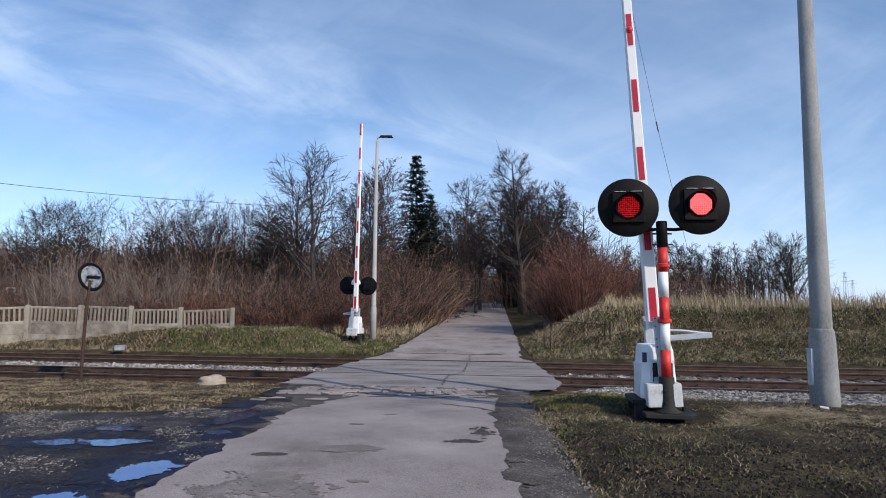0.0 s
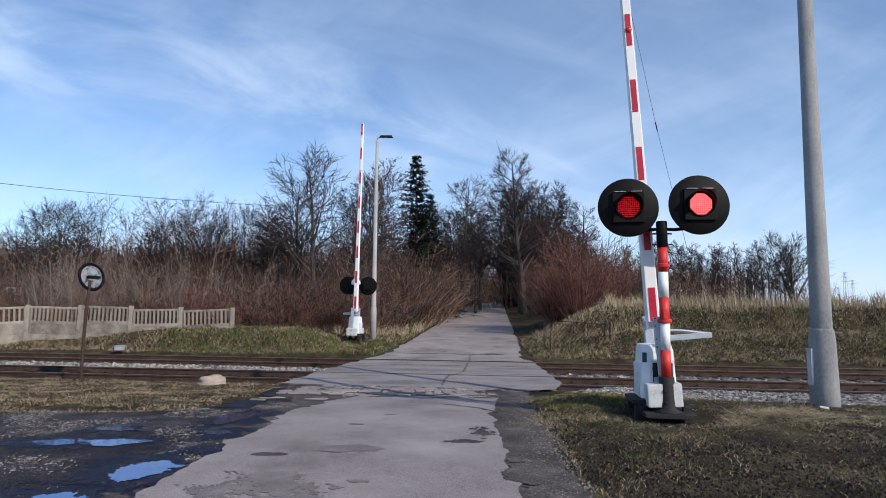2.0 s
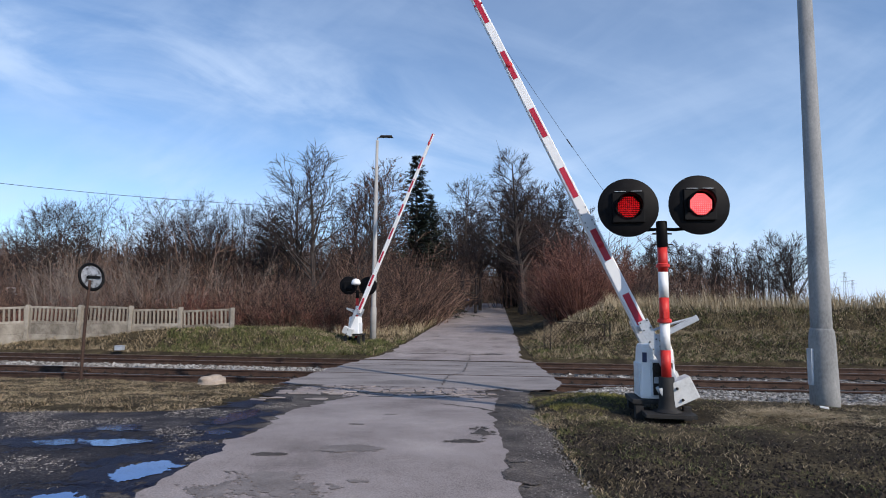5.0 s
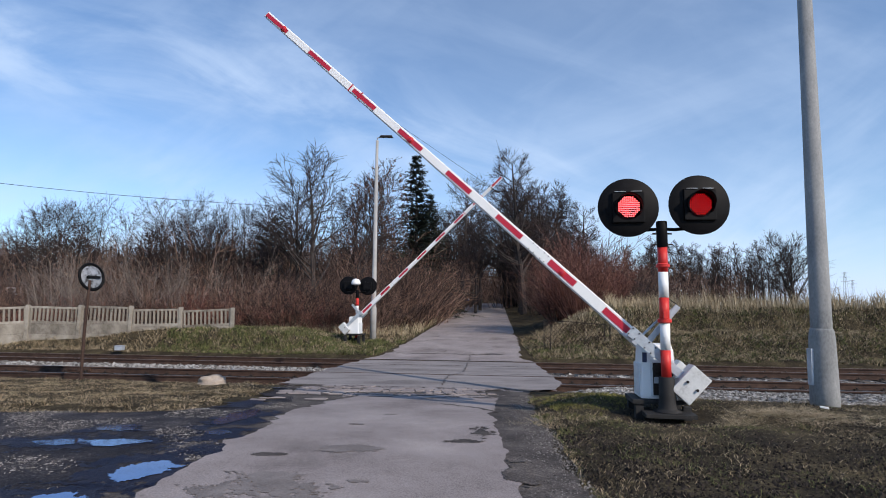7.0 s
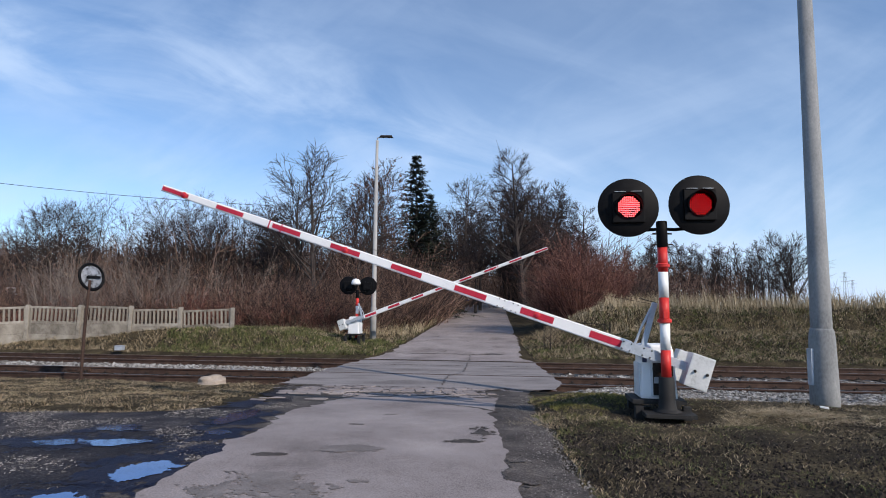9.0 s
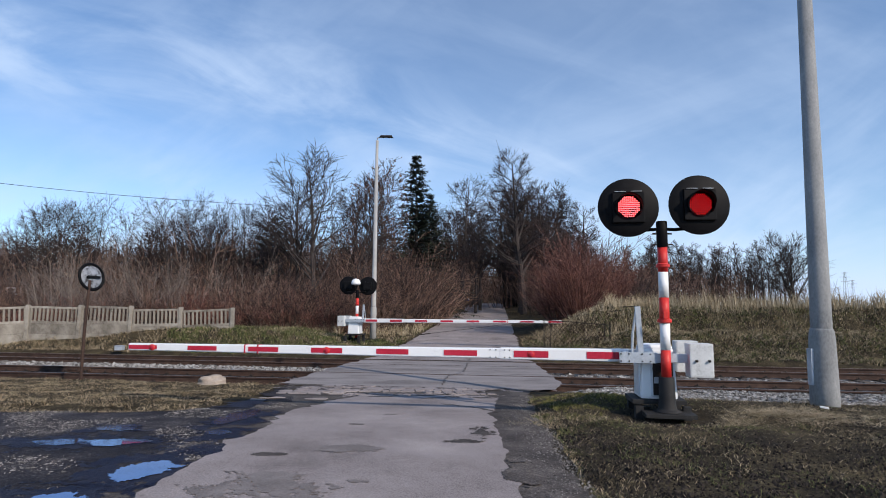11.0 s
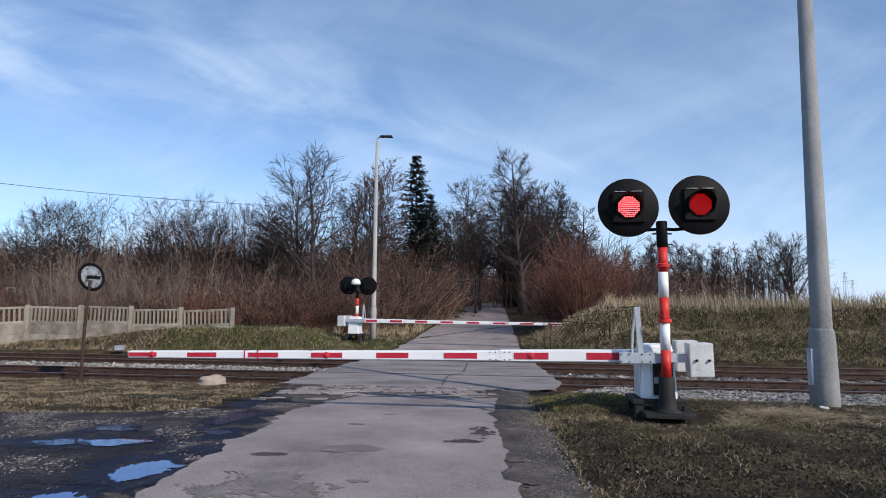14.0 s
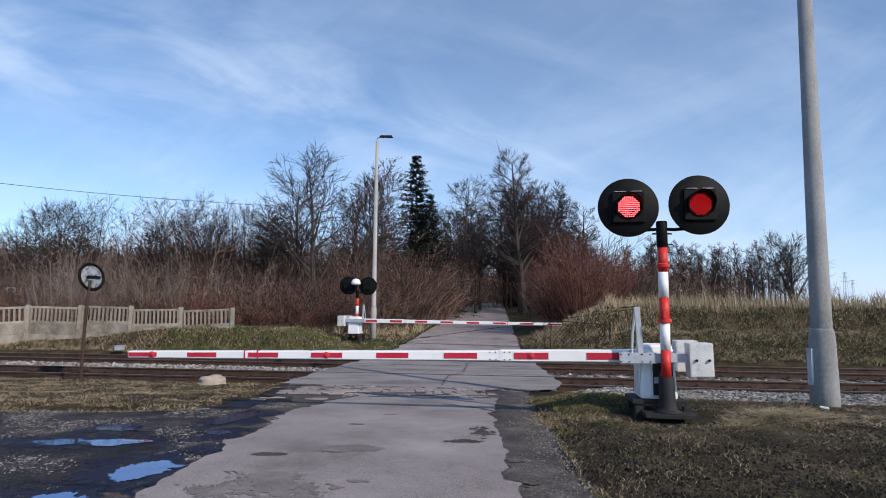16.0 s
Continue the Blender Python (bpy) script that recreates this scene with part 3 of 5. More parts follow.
def lamp_head(parent, x, z, turn, back=False):
    """One round backboard with its lamp; returns the row of diodes, which is keyed."""
    at = pose(x, 0.44, z, 0, 0, turn)
    facing = at @ pose(0, 0, 0, -90, 0, 0)       # lathe axis along +y
    disc = part("backboard", lathe([(0.0, -0.012), (0.345, -0.012), (0.378, -0.004), (0.383, 0.004), (0.373, 0.012), (0.0, 0.012)], 48), M_BLACK, parent, "round black backboard", True, facing)
    h = part("lamp_housing", box((-0.20, -0.20, 0.010), (0.20, 0.20, 0.055), 0.012), M_BLACK, disc)
    part("housing_back", box((-0.16, -0.16, -0.14), (0.16, 0.16, -0.010), 0.02), M_BLACK, disc)
    for k in (-1, 1):
        part("hood_ledge", box((k * 0.10 - 0.07, -0.206, 0.056), (k * 0.10 + 0.07, -0.200, 0.070), 0.001), M_GALV, disc)
    bm = bmesh.new()
    n = 28
    outer = []
    for i in range(n + 1):
        a = radians(-35) + radians(250) * i / n
        reach = 0.06 + 0.10 * max(math.sin(a), 0.0) ** 0.7
        row = []
        for r, d in ((0.17, 0.05), (0.172, 0.05 + reach), (0.163, 0.05 + reach), (0.161, 0.05)):
            row.append(bm.verts.new((r * math.cos(a), -r * math.sin(a), d)))
        outer.append(row)
    for a, b in zip(outer, outer[1:]):
        for k in range(4):
            bm.faces.new((a[k], b[k], b[(k + 1) % 4], a[(k + 1) % 4]))
    bm.normal_update()
    part("visor", bm, M_BLACK, disc, "", True)
    part("lens", lathe([(0.155, 0.067), (0.155, 0.071)], 40), M_LENS, disc, "dark red glass lens")
    bm = bmesh.new()
    pitch = 0.0248
    for i in range(-5, 6):
        for j in range(-5, 6):
            if math.hypot(i, j) * pitch < 0.134:
                m = pose(i * pitch, j * pitch, 0.0)
                add_lathe(bm, [(0.0078, 0.0), (0.0078, 0.004), (0.0045, 0.007)], 7, m)
    return part("lamp_insert", bm, M_LED, disc, "glowing red diode insert", False, pose(0, 0, 0.0575))


def barrier(m, bell, near, tip, up=0.0, sink=0.0):
    b = empty("level_crossing_barrier", m, "red and white level crossing barrier with two red warning lights" if near else
              "red and white crossing barrier with a white bell dome", "barrier", "crossing barriers")
    # drive cabinet on its black frame
    lift = pose(0, 0, up)
    pole = pose(0, 0, -sink)
    def set_at(name, bm, material, label="", smooth=False, at=lift):
        part(name, bm, material, b, label, smooth, at)
    set_at("cabinet", box((-0.21, -0.27, 0.16), (0.25, 0.23, 0.80), 0.035, 0.86), M_WHITE, "white painted drive cabinet")
    set_at("cabinet_lid", box((-0.175, -0.23, 0.795), (0.215, 0.19, 0.845), 0.02, 0.9), M_WHITE)
    set_at("side_panel", box((0.225, -0.18, 0.20), (0.258, 0.16, 0.60), 0.01), M_CASTING)
    set_at("cabinet_door", box((-0.17, 0.214, 0.19), (0.125, 0.236, 0.66), 0.01), M_CASTING)
    set_at("door_recess", box((-0.15, 0.237, 0.21), (0.095, 0.243, 0.62), 0.004), M_CLIP)
    set_at("pressure_dial", lathe([(0.055, 0.0), (0.055, 0.02), (0.046, 0.026), (0.0, 0.026)], 20, pose(0.045, 0.243, 0.545, -90)), M_CLIP)
    set_at("name_plate", box((0.0, 0.244, 0.36), (0.085, 0.249, 0.44), 0.002), M_GALV)
    set_at("logo_plate", box((0.16, 0.208, 0.62), (0.215, 0.226, 0.745), 0.002), M_NAVY)
    set_at("base_frame", box((-0.30, -0.31, 0.10), (0.36, 0.28, 0.155), 0.008), M_TAR)
    for x in (-0.30, 0.28):
        for y in (-0.27, 0.25):
            part("frame_foot", box((x - 0.05, y - 0.05, -0.25), (x + 0.05, y + 0.05, 0.08 + up), 0.006), M_TAR, b)
    # signal post
    px, py = (-0.042, 0.365) if near else (-0.075, 0.36)
    swing = -5.5 if near else 0.0
    signal = pole
    part("base_plate", box((px - 0.30, py - 0.22, -0.02), (px + 0.30, py + 0.22, 0.03), 0.008), M_TAR, b, "tarred steel base plate", at=signal)
    part("post_collar", lathe([(0.17, 0.03), (0.17, 0.042), (0.125, 0.055), (0.108, 0.08), (0.098, 0.20), (0.093, 0.45), (0.085, 0.458)], 28, pose(px, py, 0)), M_TAR, b, "black tarred collar", True, signal)
    zs = [0.455, 0.79, 1.125, 1.45, 1.775, 2.09]
    for i, (z0, z1) in enumerate(zip(zs, zs[1:])):
        part("post_band", lathe([(0.0605, z0), (0.0605, z1)], 28, pose(px, py, 0)), (M_REDPAINT, M_WHITE)[i % 2], b, ("red painted band", "white painted band")[i % 2], True, signal)
    part("post_flange", lathe([(0.062, 1.127), (0.086, 1.137), (0.086, 1.175), (0.062, 1.185)], 24, pose(px, py, 0)), M_REDPAINT, b, at=signal)
    part("post_flange", lathe([(0.062, 1.83), (0.084, 1.84), (0.084, 1.875), (0.062, 1.885)], 24, pose(px, py, 0)), M_REDPAINT, b, at=signal)
    part("post_lug", box((px - 0.02, py + 0.05, 1.18), (px + 0.03, py + 0.09, 1.27), 0.008), M_REDPAINT, b, at=signal)
    part("post_head", lathe([(0.062, 2.09), (0.068, 2.095), (0.068, 2.42), (0.064, 2.43)], 28, pose(px, py, 0)), M_BLACK, b, "black post head", True, signal)
    bm = bmesh.new()
    for z in (2.13, 2.27):
        add_tube(bm, [(px - 0.12, py, z), (px + 0.12, py, z)], 0.012, None, 6)
    part("clamp_bolt", bm, M_CLIP, b, at=signal)
    for side in (-1, 1):
        part("bracket", tube([(px, py, 2.33), (px + side * 0.18, py - 0.06, 2.33), (px + side * 0.40, py - 0.13, 2.36)], 0.022), M_BLACK, b, at=signal)
    if bell:
        part("bell_arm", tube([(px, py, 2.40), (px, py - 0.2, 2.45), (px, py - 0.2, 2.65)], 0.03), M_BLACK, b, at=signal)
        part("bell_dome", lathe([(0.0, 2.62), (0.15, 2.64), (0.19, 2.68), (0.195, 2.73), (0.16, 2.82), (0.09, 2.88), (0.0, 2.90)], 24, pose(px, py - 0.20, 0)), M_WHITE, b, "white bell dome", True, signal)
    lamps = [lamp_head(b, px - 0.445, 2.625 - sink, 11 + swing), lamp_head(b, px + 0.425, 2.605 - sink, 6 + swing)]
    # boom, built along +x from its pivot
    boom = part("boom", boom_beam(tip), M_WHITE, b, "white boom with red reflective fields", at=pose(0, 0, PIVOT_Z + up))
    n = 15
    first = 0.43 if near else 0.47
    pitch = (tip - first) / 15
    for i in range(0, n, 2):
        s = first + i * pitch
        for side in (-1, 1):
            h0, h1 = boom_half(s, tip) * 0.56, boom_half(s + pitch, tip) * 0.56
            y = side * (boom_depth(s + pitch / 2, tip) + 0.003)
            bm = bmesh.new()
            bottom = [bm.verts.new((s + a * pitch, y, z)) for a, z in ((0.02, -h0), (0.98, -h1), (0.98, h1), (0.02, h0))]
            front = [bm.verts.new(v.co + Vector((0, side * 0.003, 0))) for v in bottom]
            bm.faces.new(front)
            for k in range(4):
                bm.faces.new((bottom[k], bottom[(k + 1) % 4], front[(k + 1) % 4], front[k]))
            bmesh.ops.recalc_face_normals(bm, faces=bm.faces)
            part("red_field", bm, M_RED, boom)
    # clamp round the outer joint
    for x0, x1 in ((first + 10.66 * pitch, first + 10.70 * pitch), (first + 11.08 * pitch, first + 11.12 * pitch)):
        h, d = boom_half(x0, tip) + 0.004, boom_depth(x0, tip) + 0.008
        part("joint_band", box((x0, -d, -h), (x1, d, h), 0.003), M_RED, boom, "narrow red joint band")
    for s in (first + 14.18 * pitch, first + 8.5 * pitch, first + 2.5 * pitch):
        for side in (-1, 1):
            part("reflector_holder", lathe([(0.047, 0.0), (0.047, 0.007), (0.040, 0.009)], 18, pose(s, side * (boom_depth(s, tip) + 0.004), 0, -90 * side)), M_REDPAINT, boom, "bright red reflector holder", True)
            part("reflector", lathe([(0.032, 0.008), (0.032, 0.013), (0.026, 0.018), (0.0, 0.018)], 18, pose(s, side * (boom_depth(s, tip) + 0.005), 0, -90 * side)), M_RED, boom, "round red reflector", True)
    for side in (-1, 1):
        bm = bmesh.new()
        for x in (1.86 + 0.06, 1.99, 2.11, 2.19):
            for z in (-0.05, 0.05):
                add_lathe(bm, [(0.009, 0.0), (0.009, 0.008), (0.004, 0.01)], 6, pose(x, side * (boom_depth(x, tip) + 0.001), z, -90 * side))
        tagged(part("joint_bolt", bm, M_CLIP, boom), kind="stuff")
    part("tip_cap", box((tip - 0.002, -0.04, -0.052), (tip + 0.012, 0.04, 0.052), 0.005), M_RED, boom)
    # fork, struts and counterweights
    for side in (-1, 1):
        y = side * 0.315
        part("fork_arm", box((-0.58, y - 0.02, -0.055), (0.50, y + 0.02, 0.055), 0.006), M_GALV, boom, "grey fork arm")
        part("fork_strap", box((0.06, y + side * 0.02 - 0.006, -0.068), (0.52, y + side * 0.02 + 0.006, 0.068), 0.003), M_GALV, boom)
        bm = bmesh.new()
        for x in (0.14, 0.24, 0.40, 0.50):
            for z in (-0.045, 0.045):
                add_lathe(bm, [(0.010, 0.0), (0.010, 0.010), (0.006, 0.013)], 6, pose(x, y + side * 0.025, z, -90 * side))
        part("bolt", bm, M_CLIP, boom)
        part("counterweight", box((-0.595, y - 0.12, -0.225), (-0.31, y + 0.12, 0.19), 0.02), M_WEIGHT, boom, "grey cast counterweight block")
        for x in (-0.54, -0.39):
            part("weight_bolt", lathe([(0.017, 0.0), (0.017, 0.018), (0.010, 0.035)], 10, pose(x, y + side * 0.12, -0.02, -90 * side)), M_CLIP, boom)
    part("fork_bridge", box((0.40, -0.335, -0.07), (0.46, 0.335, 0.07), 0.006), M_GALV, boom)
    part("strut", box((0.20, 0.22, 0.05), (0.27, 0.26, 0.66), 0.005, 1, pose(0.0, 0, 0, 0, 2.5, 0)), M_GALV, boom, "grey upright strut")
    part("strut", tube([(0.345, 0.24, 0.06), (0.33, 0.24, 0.30), (0.275, 0.24, 0.64)], 0.016), M_GALV, boom)
    part("strut_tip", tube([(0.25, 0.24, 0.655), (0.46, 0.24, 0.64)], 0.006), M_CLIP, boom)
    part("stay_wire", tube([(0.30, 0.22, 0.62), (2.1, 0.13, 0.38), (3.1, 0.08, 0.25), (4.9, 0.03, 0.05)], 0.0026, None, 5), M_CLIP, boom, "thin steel stay wire")
    part("wire_tensioner", tube([(3.02, 0.084, 0.26), (3.16, 0.078, 0.243)], 0.008, None, 6), M_CLIP, boom)
    return b, boom, lamps


def boom_half(s, tip):
    return 0.083 - 0.022 * s / tip - (0.008 if s > 2.05 else 0.0)


def boom_depth(s, tip):
    return 0.080 - 0.022 * s / tip - (0.008 if s > 2.05 else 0.0)


def boom_beam(tip):
    """A hollow box beam in two lengths, the outer one slipped into the inner."""
    bm = bmesh.new()
    for s0, s1 in ((0.36, 2.05), (2.0501, tip)):
        ends = []
        for s in (s0, s1):
            h, d = boom_half(s1 if s == s1 else s0 + 0.001, tip), boom_depth(s1 if s == s1 else s0 + 0.001, tip)
            c = 0.012
            ends.append([bm.verts.new((s, y, z)) for y, z in ((-d + c, -h), (d - c, -h), (d, -h + c), (d, h - c), (d - c, h), (-d + c, h), (-d, h - c), (-d, -h + c))])
        for k in range(8):
            bm.faces.new((ends[0][k], ends[0][(k + 1) % 8], ends[1][(k + 1) % 8], ends[1][k]))
        bm.faces.new(ends[0][::-1])
        bm.faces.new(ends[1])
    bmesh.ops.recalc_face_normals(bm, faces=bm.faces)
    return bm


M_LED = glow("red_diode", (1.0, 0.10, 0.11), 5.6)
M_NAVY = mat("navy_plate", [(0.3, (0.02, 0.025, 0.07)), (0.7, (0.04, 0.05, 0.12))], 0.5)


def lens_glass():
    m = bpy.data.materials.new("dark_red_lens")
    m.use_nodes = True
    nt = m.node_tree
    b = nt.nodes["Principled BSDF"]
    b.inputs["Base Color"].default_value = (0.05, 0.004, 0.006, 1)
    b.inputs["Roughness"].default_value = 0.3
    tr = nt.nodes.new("ShaderNodeBsdfTransparent")
    tr.inputs[0].default_value = (0.46, 0.12, 0.14, 1)
    mx = nt.nodes.new("ShaderNodeMixShader")
    mx.inputs[0].default_value = 0.85
    nt.links.new(b.outputs[0], mx.inputs[1])
    nt.links.new(tr.outputs[0], mx.inputs[2])
    nt.links.new(mx.outputs[0], nt.nodes["Material Output"].inputs["Surface"])
    return m


M_LENS = lens_glass()

NEAR = pose(2.833, 7.59, 0.385, 0, 0, 171.5)
FAR = pose(-3.565, 23.304, 0.295, 0, 0, -13.38)
near_barrier, near_boom, near_lamps = barrier(NEAR, False, True, 7.66)
far_barrier, far_boom, far_lamps = barrier(FAR, True, False, 8.28, 0.2, 0.29)


# ---- concrete poles ----
def utility_pole():
    p = empty("utility_pole", pose(5.31, 8.0, 0.36, 0, 0.62, 0), "thick grey spun concrete pole beside the crossing", "utility pole")
    part("pole_shaft", lathe([(0.140, 1.0), (0.134, 1.08), (0.068, 9.5)], 36), M_CONCRETE, p, "tapered grey shaft", True)
    part("pole_foot", lathe([(0.186, -0.3), (0.178, 0.3), (0.162, 0.95), (0.150, 1.05), (0.138, 1.08)], 36), M_CONCRETE, p, "thicker concrete foot", True)
    part("cable_guard", box((-0.195, -0.05, 0.30), (-0.158, 0.05, 0.80), 0.006), M_GALV, p, "grey steel cable guard")


utility_pole()


def street_lamp():
    p = empty("street_lamp", pose(-2.97, 24.5, 0.36), "slim pale concrete street lamp beside the road", "street lamp")
    part("pole", lathe([(0.135, -0.3), (0.13, 1.3), (0.128, 1.32), (0.105, 1.40), (0.06, 8.75)], 20), M_POLE, p, "pale tapered pole", True)
    part("bracket", tube([(0, 0, 8.70), (0.0, 0, 8.86), (0.12, 0, 8.90), (0.20, 0, 8.91)], 0.035, 0.03), M_GALV, p)
    part("lamp_head", box((0.10, -0.12, 8.90), (0.70, 0.12, 8.98), 0.03, 0.8), M_CLIP, p, "dark flat lamp head")
    part("sticker", box((-0.05, -0.140, 2.0), (0.05, -0.112, 2.14), 0.003), M_WHITE, p)


street_lamp()


# ---- left verge: concrete fence, road mirror, small things ----
def concrete_fence():
    f = empty("concrete_fence", pose(0, 0, 0), "weathered prefabricated concrete fence with baluster panels", "fence")
    posts = [(-19.1, 22.6, 1.60), (-16.95, 23.3, 1.71), (-14.85, 23.3, 1.72), (-12.72, 23.25, 1.70), (-10.65, 23.2, 1.66), (-8.55, 23.2, 1.66)]
    for x, y, top in posts:
        p = part("fence_post", box((-0.075, -0.075, -0.1), (0.075, 0.075, top), 0.02, 0.92), M_FENCE, f, at=pose(x, y, 0, random.Random(x).uniform(-1.5, 1.5), random.Random(y + x).uniform(-2, 2), 0))
    lifts = [(-0.08, -0.06), (-0.05, -0.10), (-0.03, -0.05), (-0.15, -0.06), (-0.14, -0.03)]
    slat_me = finish("baluster", box((-0.035, -0.03, 0.0), (0.035, 0.03, 0.50), 0.012), M_FENCE)
    for (x0, y0, t0), (x1, y1, t1), (d0, d1) in zip(posts, posts[1:], lifts):
        a, b = Vector((x0, y0, t0 + d0)), Vector((x1, y1, t1 + d1))
        d = b - a
        run = math.hypot(d.x, d.y)
        m = pose(a.x, a.y, a.z, 0, -math.degrees(math.atan2(d.z, run)), math.degrees(math.atan2(d.y, d.x)))
        n = d.length
        pan = part("fence_panel", box((0.05, -0.035, -0.09), (n - 0.05, 0.035, 0.0), 0.012), M_FENCE, f, "", at=m)
        part("lower_rail", box((0.05, -0.035, -0.70), (n - 0.05, 0.035, -0.59), 0.012), M_FENCE, pan)
        part("fence_slab", box((0.05, -0.03, -1.12), (n - 0.05, 0.03, -0.705), 0.01), M_FENCE, pan)
        part("fence_slab", box((0.05, -0.03, -1.55), (n - 0.05, 0.03, -1.125), 0.01), M_FENCE, pan)
        for k in range(12):
            ob = new("baluster", slat_me)
            ob.parent = pan
            ob.matrix_basis = pose(0.05 + (n - 0.1) * (k + 0.5) / 12, 0, -0.59)


concrete_fence()


def road_mirror():
    p = empty("road_mirror", pose(-8.15, 13.0, -0.02, 0, 0, 12), "round traffic mirror on a rusty pole, seen from behind", "traffic mirror")
    part("pole", tube([(0, 0, -0.2), (0.0, 0, 1.2), (0.03, 0, 2.28)], 0.034, None, 12), M_RUST, p, "rusty steel pole")
    tilt = pose(0.03, 0.10, 2.36, 0, 0, 58) @ pose(0, 0, 0, 80, 0, 0)
    back = part("mirror_back", lathe([(0.0, 0.05), (0.12, 0.045), (0.25, 0.01), (0.275, 0.0), (0.25, -0.012), (0.0, -0.03)], 36), M_MIRRORBACK, p, "flaking white mirror back", True, tilt)
    bm = bmesh.new()
    n = 40
    rings = []
    for i in range(n):
        a = 6.283185 * i / n
        c = Vector((math.cos(a), math.sin(a), 0))
        rings.append([bm.verts.new(c * (0.30 + 0.038 * math.cos(q)) + Vector((0, 0, 0.03 * math.sin(q)))) for q in (0, 1.05, 2.1, 3.14, 4.19, 5.24)])
    for i in range(n):
        a, b = rings[i], rings[(i + 1) % n]
        for k in range(6):
            bm.faces.new((a[k], b[k], b[(k + 1) % 6], a[(k + 1) % 6]))
    part("rim", bm, M_BLACK, p, "black rubber rim", True, tilt)
    part("clamp", box((-0.16, -0.03, 0.04), (0.16, 0.03, 0.09), 0.008, 1, pose(0, -0.02, 0)), M_BLACK, p, "", at=tilt)


M_MIRRORBACK = mat("flaking_paint", [(0.42, (0.03, 0.03, 0.034)), (0.49, (0.2, 0.215, 0.24)), (0.7, (0.36, 0.38, 0.42))], 0.6, scale=9, fine=30, bump=0.3)
road_mirror()


def lump(name, x, y, r, h, seed, material, label, category):
    rnd = random.Random(seed)
    bm = bmesh.new()
    bmesh.ops.create_icosphere(bm, subdivisions=4, radius=1.0)
    for v in bm.verts:
        k = 1 + 0.35 * noise.noise(v.co * 1.6 + Vector((seed, 0, 0))) + 0.10 * noise.noise(v.co * 6)
        v.co = Vector((v.co.x * r * k, v.co.y * r * 0.7 * k, max(v.co.z, -0.3) * h * k))
    ob = new(name, finish(name, bm, material, True))
    ob.matrix_basis = pose(x, y, ground_z(x, y) + 0.0)
    return tagged(ob, label, category)


M_SAND = mat("pale_rubble", [(0.3, (0.2, 0.165, 0.135)), (0.5, (0.33, 0.275, 0.225)), (0.7, (0.46, 0.39, 0.33))], 0.95, scale=6, fine=40, bump=0.7)
lump("rubble_heap", -5.0, 12.5, 0.34, 0.16, 3, M_SAND, "small pale sandy heap of rubble by the track", "rubble")


def litter():
    ob = part("litter", box((-0.05, -0.02, 0.0), (0.05, 0.02, 0.025), 0.008), M_WHITE, None, at=pose(4.95, 7.48, ground_z(4.95, 7.48) + 0.03, 0, 8, -25))
    tagged(ob, "small crumpled white paper scrap on the grass", "litter")
    m = empty("marker_box", pose(-12.0, 21.3, 0.10), "small pale blue-white marker box beside the far rail", "marker")
    part("box_body", box((-0.14, -0.10, -0.05), (0.14, 0.10, 0.10), 0.02), M_GALV, m)
    part("box_lid", box((-0.16, -0.12, 0.10), (0.16, 0.12, 0.12), 0.008), M_GALV, m)


litter()


def mesh_fence():
    """The rusty wire fence beside the road beyond the tracks."""
    f = empty("wire_fence", pose(3.75, 21.3, 0.0, 0, 0, -4), "low rusty wire mesh fence in the grass", "fence")
    g = 0.42
    for x, lean, h in ((0.05, 0, 1.27), (0.28, 3, 1.15), (2.3, -4, 1.2), (2.45, 2, 1.22)):
        part("fence_post", tube([(x, 0, 0.1), (x + lean * 0.012, 0, h)], 0.017, None, 6), M_CLIP, f)
    part("top_bar", tube([(0.0, 0, 1.29), (1.2, 0, 1.23), (2.45, 0, 1.14)], 0.014, None, 6), M_CLIP, f)
    bm = bmesh.new()
    for k in range(-5, 17):
        for s in (-1, 1):
            x0 = k * 0.15
            pts = []
            for z in (g, 1.2):
                x = x0 + (z - g) * s * 0.9 + (0.35 if s < 0 else 0)
                pts.append((x, 0.0, z))
            (xa, _, za), (xb, _, zb) = pts
            lo, hi = 0.1, 2.35
            ta, tb = 0.0, 1.0
            if xb != xa:
                t1, t2 = sorted(((lo - xa) / (xb - xa), (hi - xa) / (xb - xa)))
                ta, tb = max(ta, t1), min(tb, t2)
            if tb - ta > 0.05:
                add_tube(bm, [(xa + (xb - xa) * t, 0.01 * s, za + (zb - za) * t) for t in (ta, tb)], 0.0075, None, 4)
    part("wire_mesh", bm, M_RUST, f, "rusty diamond wire mesh")


mesh_fence()


